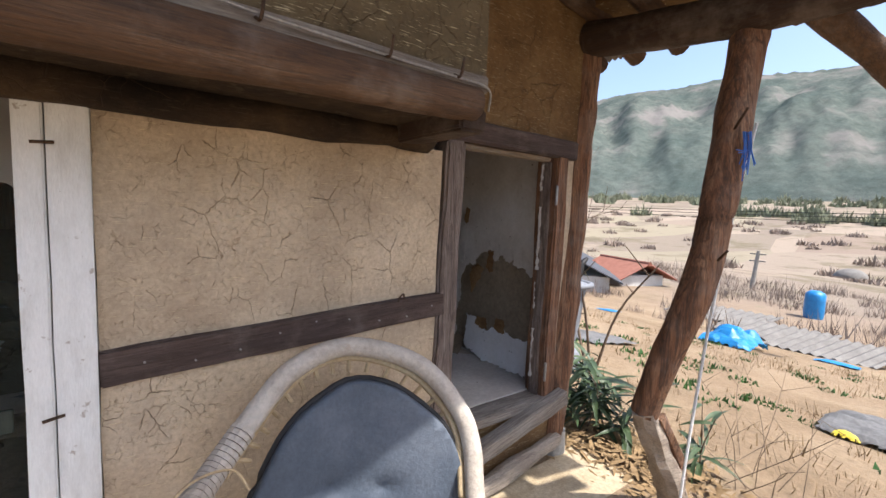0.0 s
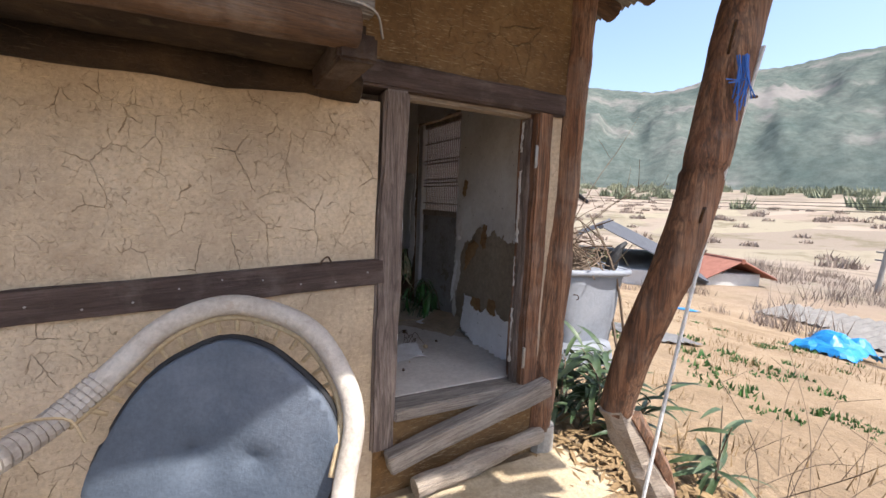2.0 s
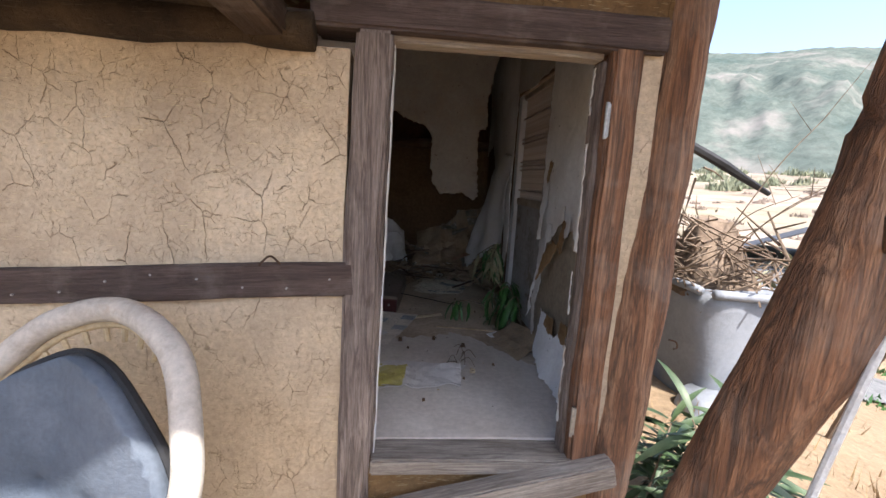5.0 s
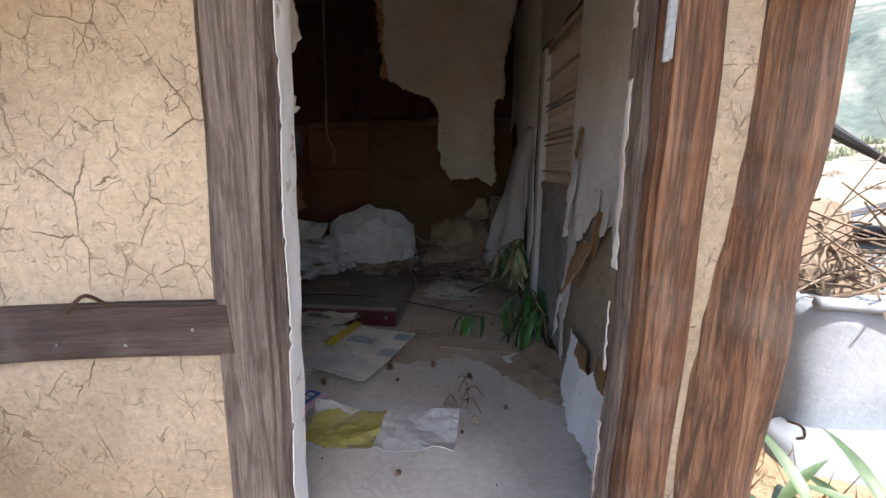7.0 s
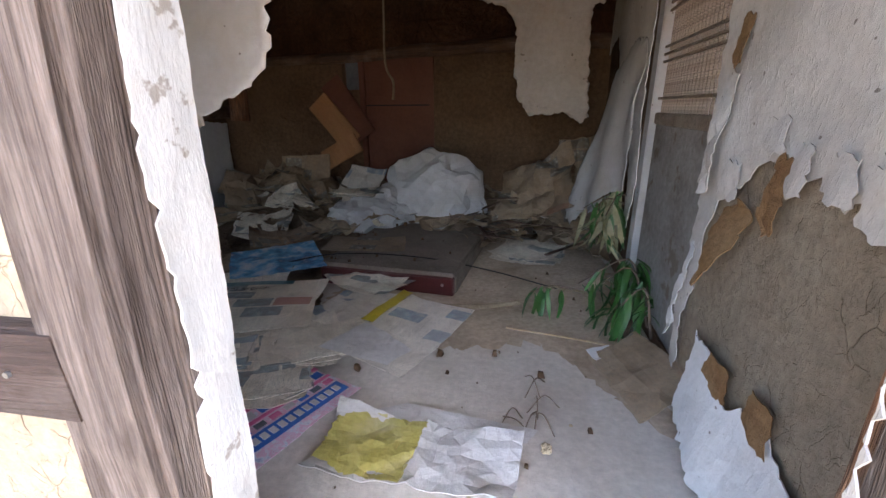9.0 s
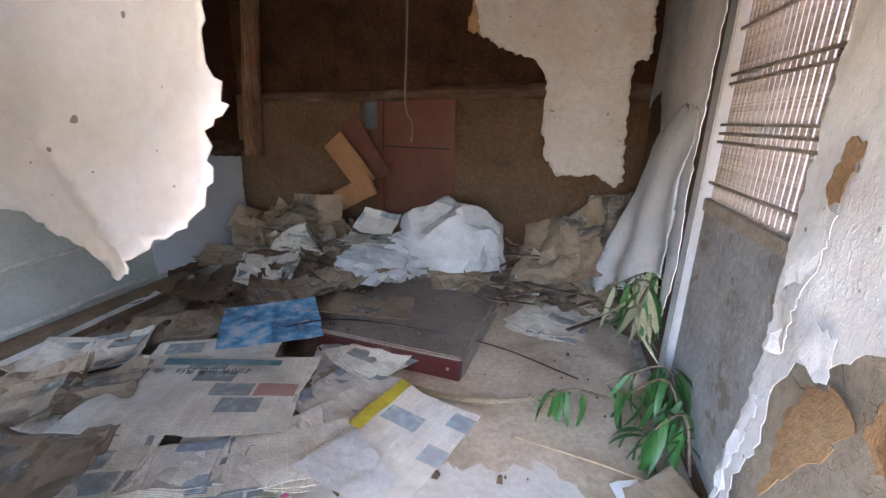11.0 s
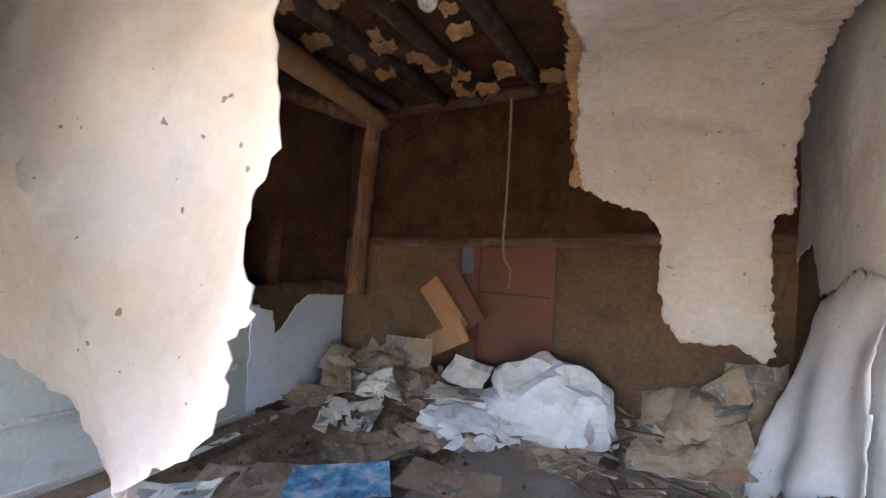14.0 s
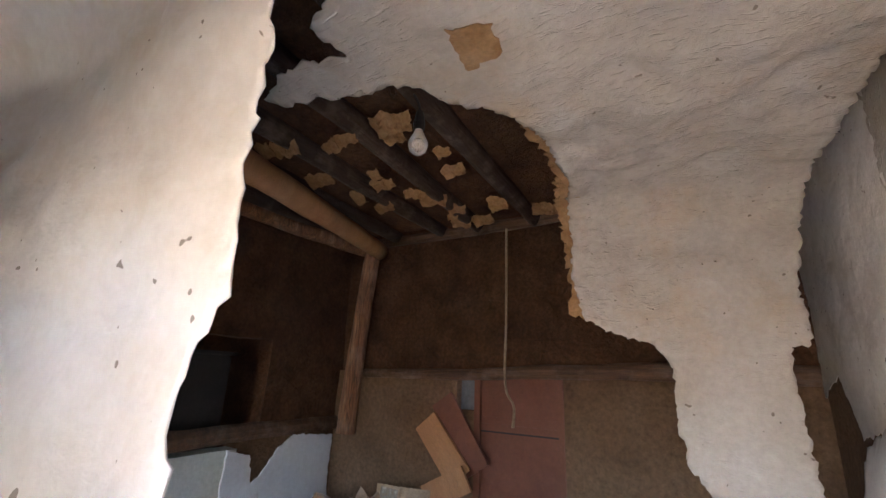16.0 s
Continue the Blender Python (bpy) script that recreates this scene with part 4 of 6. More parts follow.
# right wall with an opening for the lattice door
for nm, y0, y1, z0, z1 in (("wall_right_near", 0.16, 1.1, -0.1, 2.58), ("wall_right_far", 1.98, YB, -0.1, 2.58), ("wall_right_over", 1.1, 1.98, 1.72, 2.58), ("wall_right_under", 1.1, 1.98, -0.1, 0.06)):
    tagged(part(nm, box(XR, XR + 0.1, y0, y1, z0, z1, 0, cuts=8, wob=0.01), MUD_TAN if nm == "wall_right_near" else MUD_DIM), "mud wall under torn grey wallpaper", "wall", kind="structure")
lat = thing("lattice_door", "broken wooden lattice door with torn paper, closed in the wall", "lattice door")
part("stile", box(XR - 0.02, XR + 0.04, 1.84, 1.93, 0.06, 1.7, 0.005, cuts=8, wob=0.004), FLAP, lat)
part("stile", box(XR, XR + 0.04, 1.1, 1.16, 0.06, 1.7, 0.005), WOOD_PALE, lat)
part("top_rail", box(XR, XR + 0.04, 1.16, 1.84, 1.66, 1.7, 0.004), WOOD_PALE, lat)
part("mid_rail", box(XR, XR + 0.04, 1.16, 1.84, 0.88, 0.93, 0.004), WOOD_PALE, lat)
part("lower_panel", box(XR + 0.01, XR + 0.03, 1.16, 1.84, 0.06, 0.88, 0.002), PANEL_GREY, lat, "grey papered lower panel")
ob = part("paper", box(XR + 0.032, XR + 0.034, 1.16, 1.84, 0.93, 1.66, 0), LATH_PAPER, lat, "translucent stained door paper")
m0 = box(-0.005, 0.005, -0.0035, 0.0035, -0.365, 0.365, 0.001)
bar = bpy.data.meshes.new("bar")
m0.to_mesh(bar)
m0.free()
bar.materials.append(WOOD_PALE)
for k in range(19):
    share("lattice_bar", bar, lat, Matrix.Translation((XR + 0.018, 1.19 + k * 0.034, 1.295)))
m0 = box(-0.005, 0.005, -0.34, 0.34, -0.005, 0.005, 0.001)
hb = bpy.data.meshes.new("crossbar")
m0.to_mesh(hb)
m0.free()
hb.materials.append(WOOD_PALE)
for z in (0.99, 1.14, 1.17, 1.2, 1.34, 1.37, 1.52):
    share("crossbar", hb, lat, Matrix.Translation((XR + 0.008, 1.5, z)))
ln = LATH_PAPER.node_tree
lmix, ltr = ln.nodes.new("ShaderNodeMixShader"), ln.nodes.new("ShaderNodeBsdfTranslucent")
ltr.inputs[0].default_value = (0.95, 0.9, 0.88, 1)
lmix.inputs[0].default_value = 0.45
ln.links.new(ln.nodes["Principled BSDF"].outputs[0], lmix.inputs[1])
ln.links.new(ltr.outputs[0], lmix.inputs[2])
ln.links.new(lmix.outputs[0], ln.nodes["Material Output"].inputs[0])


def wall_paper(u, v, off=0.008, curl=0.0):
    p = Vector((u * 1.0, v, 0.3))
    return Vector((XR - off - 0.012 * (noise.noise(p * 4) + 0.6) - 0.006 * abs(noise.noise(p * 12)) - curl, u, v))


t = thing("torn_wallpaper", "grey wallpaper peeling off the mud wall in a ragged edge", "wallpaper")
poly = [(0.17, 2.3), (0.17, 0.72), (0.3, 0.7), (0.44, 0.82), (0.5, 0.78), (0.57, 0.83), (0.66, 0.8), (0.71, 0.86), (0.82, 0.82), (0.93, 0.74), (1.0, 0.7), (1.06, 0.6), (1.04, 0.45), (1.1, 0.3), (1.08, 0.12), (1.12, 0.02), (1.16, 0.3), (1.14, 0.9), (1.12, 1.5), (1.14, 2.15)]
solid(part("paper", sheet(poly, wall_paper, 0.045, 0.012, 5), WALLPAPER, t), 0.003)
poly = [(0.17, 0.3), (0.3, 0.24), (0.46, 0.24), (0.6, 0.3), (0.7, 0.22), (0.8, 0.29), (0.95, 0.31), (0.92, 0.05), (0.6, 0.0), (0.3, 0.01), (0.17, 0.01)]
solid(part("lower_paper", sheet(poly, lambda u, v: wall_paper(u, v, 0.012, 0.35 * max(0, 0.28 - v) ** 1.3 * (1 + 0.5 * noise.noise(Vector((u * 5, 0, 0))))), 0.035, 0.012, 6), SHEET, t), 0.003)
poly = [(0.78, 0.52), (0.86, 0.6), (0.9, 0.7), (0.84, 0.74), (0.76, 0.7)]
solid(part("curl", sheet(poly, lambda u, v: wall_paper(u, v, 0.02, 0.5 * abs(v - 0.72)), 0.03, 0.01, 7), PLYWOOD, t), 0.003)
for k, (y, z, w, h, mm) in enumerate(((0.5, 0.84, 0.09, 0.08, WALLPAPER), (0.62, 0.84, 0.07, 0.1, WALLPAPER), (0.74, 0.9, 0.1, 0.07, WALLPAPER), (0.68, 0.78, 0.08, 0.16, PLYWOOD), (0.9, 0.78, 0.1, 0.09, WALLPAPER), (1.0, 0.9, 0.1, 0.3, WALLPAPER), (0.98, 1.12, 0.06, 0.12, PLYWOOD), (1.08, 0.4, 0.05, 0.3, SHEET), (0.4, 0.82, 0.1, 0.1, WALLPAPER), (0.55, 0.3, 0.12, 0.1, PLYWOOD), (0.75, 0.28, 0.14, 0.08, PLYWOOD))):
    poly = [(y - w / 2, z - h / 2), (y, z - h * 0.6), (y + w / 2, z - h * 0.35), (y + w * 0.4, z + h / 2), (y - w * 0.3, z + h * 0.45)]
    solid(part("peeling_strip", sheet(poly, lambda u, v: wall_paper(u, v, 0.022, 0.16 * max(0, z + h / 2 - v) * (0.6 + 0.8 * abs(noise.noise(Vector((u * 9, v * 9, k)))))), 0.025, 0.008, 40 + k), mm, t), 0.002)
solid(part("paper", sheet([(1.1, 2.3), (1.09, 1.74), (1.5, 1.7), (1.99, 1.73), (2.0, 2.3)], wall_paper, 0.05, 0.008, 18), SHEET_BEIGE, t), 0.003)
poly = [(1.98, 2.3), (1.98, 0.5), (2.05, 0.2), (2.2, 0.9), (2.5, 1.2), (2.7, 1.15), (2.9, 1.4), (3.15, 1.3), (3.15, 2.3)]
solid(part("paper", sheet(poly, wall_paper, 0.05, 0.012, 8), WALLPAPER, t), 0.003)


def flap(u, v):
    """u across, v down, both 0 to 1: a limp sheet that leans out from the wall."""
    top = Vector((1.03, 2.02, 1.26)).lerp(Vector((0.99, 2.42, 1.2)), u)
    low = Vector((1.0, 1.98, 0.5)).lerp(Vector((0.8, 2.62, 0.2)), u)
    p = top.lerp(low, v)
    s = 0.03 * math.sin(u * 11 + v * 3) * v + 0.03 * noise.noise(Vector((u * 3, v * 4, 2)))
    return p + Vector((-0.9, -0.4, 0)) * s


t = thing("hanging_paper_flap", "white papered flap hanging limp from the wall", "paper flap")
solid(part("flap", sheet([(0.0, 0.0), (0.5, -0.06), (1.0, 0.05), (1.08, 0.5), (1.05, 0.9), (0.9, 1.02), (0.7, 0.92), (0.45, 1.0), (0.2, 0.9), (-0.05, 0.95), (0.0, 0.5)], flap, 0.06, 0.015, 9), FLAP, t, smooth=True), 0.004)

# ---------------- ceiling ----------------
ceil = tagged(new("ceiling"), "brown mud ceiling above log rafters, darkened for shade", "ceiling", kind="structure")
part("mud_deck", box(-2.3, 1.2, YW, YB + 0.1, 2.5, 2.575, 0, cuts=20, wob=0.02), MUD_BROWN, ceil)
for k in range(8):
    x = -2.0 + k * 0.4
    t = thing("ceiling_rafter", "round dark brown log rafter", "rafter", group="ceiling rafters")
    part("log", tube([(x + 0.05, 0.2, 2.42), (x, 1.6, 2.45), (x + 0.04 * (k % 3 - 1), YB - 0.02, 2.44)], [0.055, 0.06, 0.05], 10, 0.15, 6), WOOD_BEAM_Y, t, smooth=True)
t = thing("main_beam", "thick round brown log beam under the rafters", "beam")
part("log", tube([(-1.25, 0.9, 2.28), (-1.45, 1.9, 2.3), (-1.76, YB - 0.05, 2.33)], [0.085, 0.08, 0.07], 14, 0.12, 8), WOOD_FRESH, t, smooth=True)
t = thing("wall_plate_beam", "brown round timber along the head of the wall", "beam")
part("log", tube([(-2.08, 1.4, 2.38), (-2.06, 2.4, 2.37), (-1.9, YB - 0.08, 2.34)], [0.06, 0.06, 0.055], 10, 0.15, 6), WOOD_RED, t, smooth=True)
t = thing("back_plate", "rough timber plate at the head of the back wall", "beam")
part("log", tube([(-1.8, YB - 0.02, 2.41), (-0.6, YB - 0.03, 2.43), (1.0, YB - 0.02, 2.5)], [0.04, 0.045, 0.05], 9, 0.3, 12), WOOD_BEAM_X, t)
rs = random.Random(4)
for k in range(26):
    x, y = -1.35 + 1.6 * rs.random(), 1.5 + 1.55 * rs.random()
    w, h = 0.04 + 0.07 * rs.random(), 0.025 + 0.035 * rs.random()
    t = thing("paper_scrap", "torn brown paper scrap hanging under the rafters", "paper scrap", group="ceiling scraps")
    poly = [(-w, -h), (-w * 0.3, -h * 1.3), (w * 0.5, -h * 0.7), (w, -h * 0.9), (w * 0.8, h), (0, h * 0.8), (-w * 0.9, h)]
    ob = part("scrap", sheet(poly, lambda u, v: Vector((u, v * 0.75, 0.25 * u * u - 0.5 * (v - h) + 0.02 * noise.noise(Vector((u * 20, v * 20, k))))), 0.025, 0.006, k), PLYWOOD, t)
    solid(ob, 0.003)
    t.matrix_basis = pose(x, y, 2.37, 0, 0, rs.uniform(-25, 25))


def wav(p, a=0.02):
    return a * noise.noise(p * 2.2) + 0.5 * a * noise.noise(p * 6) + 0.55 * a * abs(noise.noise(p * 9)) + 0.3 * a * abs(noise.noise(p * 21))


def right_sheet(u, v):
    """v runs along the ceiling to its bend, then down."""
    p = Vector((u, v, 0.7))
    bend, r = 2.2, 0.22
    q = math.pi / 2 * r
    if v < bend:
        return Vector((u, v, ZC + 0.05 * v / bend + wav(p, 0.04)))
    if v < bend + q:
        a = (v - bend) / r
        return Vector((u, bend + r * math.sin(a) + wav(p), ZC + 0.05 - r * (1 - math.cos(a)) + wav(p)))
    d = v - bend - q
    return Vector((u + 0.02 * noise.noise(p * 3), bend + r + 0.04 * d + wav(p, 0.045), ZC + 0.05 - r - d))


def down(z):
    return 2.2 + math.pi / 2 * 0.22 + (ZC + 0.05 - 0.22 - z)


t = thing("fallen_ceiling_paper", "yellowed papered ceiling sheet torn open and hanging down", "ceiling sheet")
poly = [(1.03, 0.2), (1.0, 1.6), (0.95, 2.3), (0.9, down(1.85)), (0.87, down(1.72)), (0.88, down(1.6)), (0.88, down(1.5)), (0.82, down(1.49)), (0.83, down(1.2)), (0.85, down(0.9)), (0.8, down(0.86)), (0.7, down(0.93)), (0.6, down(0.91)), (0.5, down(0.91)), (0.43, down(1.0)), (0.4, down(1.2)), (0.4, down(1.4)), (0.33, down(1.5)), (0.18, down(1.55)), (0.05, down(1.62)), (0.0, down(1.85)), (0.02, 2.3), (0.08, 2.07), (0.08, 1.66), (0.04, 1.44), (-0.08, 1.36), (-0.15, 1.19), (-0.25, 1.16), (-0.44, 1.12), (-0.6, 1.1), (-0.66, 1.05), (-0.5, 0.98), (-0.36, 0.97), (-0.25, 0.98), (-0.27, 0.87), (-0.1, 0.79), (-0.06, 0.68), (0.15, 0.54), (0.2, 0.2)]
solid(part("sheet", sheet(poly, right_sheet, 0.03, 0.009, 11), SHEET_BEIGE, t, smooth=True), 0.004)
poly = [(0.06, 1.5), (0.03, 1.6), (0.05, 1.8), (0.03, 2.0), (-0.03, 2.3), (-0.03, down(1.9)), (0.0, down(1.75)), (-0.03, down(1.64)), (0.06, down(1.62)), (0.12, down(1.9)), (0.16, 2.0), (0.16, 1.5)]
solid(part("backing", sheet(poly, lambda u, v: right_sheet(u, v) + Vector((0, 0.012, 0.008)), 0.04, 0.016, 12), PLYWOOD, t, "torn brown backing board"), 0.006)
poly = [(0.02, 1.02), (0.13, 1.06), (0.11, 1.16), (0.0, 1.2)]
solid(part("torn_patch", sheet(poly, lambda u, v: right_sheet(u, v) - Vector((0, 0, 0.006)), 0.03, 0.008, 13), PLYWOOD, t, "bare brown torn patch"), 0.003)


def left_sheet(u, v):
    """v runs down from the ceiling above the doorway."""
    p = Vector((u, v, 3.1))
    bend, r = 0.36, 0.2
    q = math.pi / 2 * r
    if v < bend:
        return Vector((u, 0.02 + v, ZC + 0.01 + wav(p, 0.03)))
    if v < bend + q:
        a = (v - bend) / r
        return Vector((u, 0.02 + bend + r * math.sin(a) + wav(p), ZC + 0.01 - r * (1 - math.cos(a))))
    d = v - bend - q
    z = ZC + 0.01 - r - d
    s = ((u + 0.62) * 0.42 + (z - 1.42) * 0.37) / 0.56
    fold = 0.02 * math.sin((u * 1.2 + d) * 5) * min(1, d) + 0.03 * min(1, abs(s) / 0.03) + 0.12 * min(0.35, abs(s)) - 0.068
    return Vector((u, 0.02 + bend + r + fold + wav(p, 0.03), ZC + 0.01 - r - d))


def ld(z):
    return 0.36 + math.pi / 2 * 0.2 + (ZC + 0.01 - 0.2 - z)


t = thing("fallen_ceiling_paper", "white ceiling paper torn loose and hanging in a point", "ceiling sheet")
poly = [(-2.05, 0.17), (0.2, 0.17), (0.16, 0.4), (0.06, 0.55), (-0.02, ld(1.68)), (-0.03, ld(1.58)), (-0.01, ld(1.5)), (0.01, ld(1.41)), (-0.04, ld(1.36)), (-0.05, ld(1.31)), (-0.03, ld(1.24)), (0.0, ld(1.2)), (-0.05, ld(1.16)), (-0.04, ld(1.08)), (-0.07, ld(1.03)), (-0.17, ld(0.96)), (-0.27, ld(0.885)), (-0.35, ld(0.94)), (-0.51, ld(0.98)), (-0.76, ld(1.02)), (-1.22, ld(1.11)), (-1.7, ld(1.2)), (-2.05, ld(1.24))]
solid(part("sheet", sheet(poly, left_sheet, 0.03, 0.009, 14), SHEET, t, smooth=True), 0.004)

# light bulb on its flex
t = thing("light_bulb", "unlit dusty light bulb in a black socket", "light bulb", m=Matrix.Translation((-0.2, 1.27, 2.01)))
prof = [(0.012, 0.06), (0.014, 0.04), (0.02, 0.028), (0.03, 0.005), (0.0305, -0.01), (0.025, -0.026), (0.012, -0.036), (0.001, -0.038)]
bm = bmesh.new()
rings = [[bm.verts.new((r * math.cos(a * math.pi / 8), r * math.sin(a * math.pi / 8), z)) for a in range(16)] for r, z in prof]
for a, b in zip(rings, rings[1:]):
    for i in range(16):
        bm.faces.new((a[i], a[(i + 1) % 16], b[(i + 1) % 16], b[i]))
part("glass_bulb", bm, GLASS, t, smooth=True)
part("socket", tube([(0, 0, 0.045), (0, 0, 0.07), (0, 0, 0.11)], [0.017, 0.019, 0.012], 12), BLACK, t)
part("flex", tube([(0, 0, 0.1), (0.002, -0.01, 0.13), (0, -0.04, 0.15)], 0.004, 6), BLACK, t)
t = thing("pull_cord", "twisted straw cord hanging down the back wall", "cord")
part("cord", tube([(-0.6, YB - 0.08, 2.38), (-0.61, YB - 0.06, 1.8), (-0.62, YB - 0.06, 1.3), (-0.56, YB - 0.06, 1.15), (-0.57, YB - 0.05, 1.02)], 0.009, 6, 0.4, 14), ROPE, t)



# ---------------- rattan chair ----------------
def rattan_chair():
    t = thing("rattan_chair", "bleached rattan lounge chair with slate-blue vinyl cushion by the wall", "chair")
    rim = [(-1.3, -0.72, 0.22), (-1.2, -0.54, 0.31), (-1.07, -0.36, 0.345), (-0.94, -0.265, 0.44), (-0.78, -0.23, 0.58), (-0.576, -0.25, 0.632), (-0.37, -0.39, 0.57), (-0.275, -0.53, 0.43), (-0.258, -0.6, 0.3), (-0.31, -0.69, 0.17), (-0.36, -0.82, 0.05)]
    part("back_hoop", tube(rim, [0.034, 0.034, 0.036, 0.037, 0.036, 0.035, 0.036, 0.035, 0.034, 0.034, 0.034], 14, 0.06, 8), RATTAN, t, smooth=True)
    c = Vector((-0.6, -0.4, 0.15))
    pts = smooth_line(rim[2:-1], 6)
    inner = [c + (p - c) * 0.91 + Vector((0, 0.02, 0)) for p in pts]
    mid = [c + (p - c) * 0.84 + Vector((0, 0.03, 0)) for p in pts]
    part("inner_hoop", tube([tuple(p) for p in inner[::3]], 0.013, 8, 0.05, 4), CANE, t, smooth=True)
    for a, b in list(zip(pts, mid))[2:-6:2]:
        part("spindle", tube([a + Vector((0, 0.01, 0)), b + (b - a) * 0.25], 0.008, 7, 0.1, 2), CANE, t)
    for k in range(16):
        p = smooth_line(rim[1:4], 10)[3 + k]
        q = smooth_line(rim[1:4], 10)[4 + k]
        part("cane_binding", tube([p, p + (q - p) * 0.75], 0.0405, 12, 0.02, 1), RATTAN, t)

    def cush(u, v):
        y = -0.27 - 0.12 * (0.565 - v) - 0.64 * math.sqrt(max(0, u + 0.66) ** 2 + 0.003)
        puff = 0.035 * (1 - min(1, ((u + 0.62) / 0.36) ** 2))
        d = 0.0
        for bx, bz in ((-0.71, 0.207), (-0.52, 0.17)):
            r = math.hypot(u - bx, v - bz)
            d += 0.035 * math.exp(-(r / 0.05) ** 2) + 0.006 * math.exp(-(r / 0.12) ** 2)
        return Vector((u, y - puff + d + 0.004 * noise.noise(Vector((u * 6, v * 6, 0))), v))
    outline = [(-1.0, -0.1), (-0.985, 0.14), (-0.92, 0.3), (-0.83, 0.44), (-0.72, 0.515), (-0.6, 0.55), (-0.485, 0.52), (-0.4, 0.45), (-0.335, 0.38), (-0.295, 0.29), (-0.285, 0.18), (-0.33, 0.04), (-0.4, -0.12)]
    line = [(p.x, p.y) for p in smooth_line([(a, b, 0) for a, b in outline], 3)]
    ob = part("cushion", sheet(line, cush, 0.028, 0, 2), CUSHION, t, smooth=True)
    m = ob.modifiers.new("thickness", "SOLIDIFY")
    m.thickness, m.offset = 0.05, 1
    part("piping", tube([cush(a, b) + Vector((0, 0.0, 0)) for a, b in line[::2]], 0.013, 8, 0, 2), BLACK, t, "dark cushion piping")
    for bx, bz in ((-0.71, 0.207), (-0.52, 0.17)):
        p = cush(bx, bz)
        part("button", tube([p + Vector((0, 0.012, 0)), p + Vector((0, -0.008, -0.002)), p + Vector((0, -0.012, -0.002))], [0.016, 0.016, 0.008], 12, 0, 1), CUSHION, t)
    part("seat", box(-1.1, -0.5, -1.0, -0.6, -0.2, -0.1, 0.04), CUSHION, t)
    for x, y in ((-1.0, -0.4), (-0.45, -0.62), (-1.2, -1.0), (-0.5, -1.1)):
        part("leg", tube([(x, y, 0.0), (x, y, -0.46)], 0.025, 10, 0.05, 3), RATTAN, t)
    for x, y0 in ((-1.2, -0.58),):
        part("arm", tube([(x, y0, 0.15), (x - 0.12, y0 - 0.2, 0.1), (x - 0.25, y0 - 0.35, 0.02), (x - 0.2, y0 - 0.4, -0.3)], 0.028, 10, 0.06, 6), RATTAN, t, smooth=True)
    part("loose_cane", tube([(-1.3, -0.6, 0.3), (-1.15, -0.45, 0.39), (-1.02, -0.4, 0.38), (-0.97, -0.42, 0.31)], 0.004, 5), CANE, t)


rattan_chair()


# ---------------- leaves and twigs ----------------
def leaf_mesh(name, L, W, material, droop):
    bm = bmesh.new()
    n = 6
    rows = []
    for i in range(n + 1):
        s = i / n
        w = W * math.sin(math.pi * min(1, s * 0.93 + 0.05)) ** 0.8 * (1 - 0.3 * s)
        z = -droop * s * s * L
        x = L * s * (1 - 0.25 * droop * s)
        rows.append((bm.verts.new((x, -w, z + w * 0.3)), bm.verts.new((x, 0, z)), bm.verts.new((x, w, z + w * 0.3))))
    for a, b in zip(rows, rows[1:]):
        bm.faces.new((a[0], a[1], b[1], b[0]))
        bm.faces.new((a[1], a[2], b[2], b[1]))
    me = bpy.data.meshes.new(name)
    bm.to_mesh(me)
    bm.free()
    me.materials.append(material)
    me.polygons.foreach_set("use_smooth", [True] * len(me.polygons))
    return me


GREEN_LEAF = leaf_mesh("leaf", 0.24, 0.02, LEAF, 0.5)
DULL_LEAF = leaf_mesh("leaf", 0.25, 0.019, LEAF_DULL, 0.45)
DRY_LEAF = leaf_mesh("dry_leaf", 0.22, 0.02, LEAF_DRY, 1.1)


def leafy(name, label, stems, n, meshes, seed, size=(0.7, 1.2), tilt=(-50, 20)):
    t = thing(name, label, "plant")
    rng = random.Random(seed)
    for a, b, c in stems:
        part("stem", tube([a, b, c], [0.006, 0.005, 0.003], 6, 0.1, 4), TWIG, t)
        line = smooth_line([a, b, c], 8)
        for k in range(n):
            p = line[rng.randrange(4, len(line))] + Vector([rng.uniform(-.02, .02) for _ in range(3)])
            s = rng.uniform(*size)
            share("leaf", rng.choice(meshes), t, Matrix.Translation(p) @ pose(0, 0, 0, rng.uniform(-30, 30), rng.uniform(*tilt), rng.uniform(0, 360)) @ Matrix.Scale(s, 4))
    return t


rb = random.Random(21)
stems = []
for k in range(11):
    x, y = rb.uniform(1.3, 1.8), rb.uniform(-0.15, 0.45)
    z = ground_z(x, y) - 0.02
    h = rb.uniform(0.25, 0.6)
    stems.append(((x, y, z), (x + rb.uniform(-.06, .1), y + rb.uniform(-.08, .05), z + h * 0.6), (x + rb.uniform(-.1, .2), y + rb.uniform(-.15, .1), z + h)))
leafy("broadleaf_bush", "dark green long-leaved bush beside the column foot", stems, 20, [DULL_LEAF], 5, (0.8, 1.4), (-60, 10))
stems = []
for k in range(2):
    x, y = rb.uniform(1.55, 1.85), rb.uniform(-0.75, -0.4)
    z = ground_z(x, y) - 0.02
    stems.append(((x, y, z), (x, y, z + 0.2), (x + rb.uniform(-.1, .1), y + rb.uniform(-.1, .1), z + rb.uniform(0.3, 0.5))))
leafy("broadleaf_shoots", "green long-leaved shoots behind the leaning post", stems, 9, [DULL_LEAF], 8, (0.8, 1.3), (-50, 10))
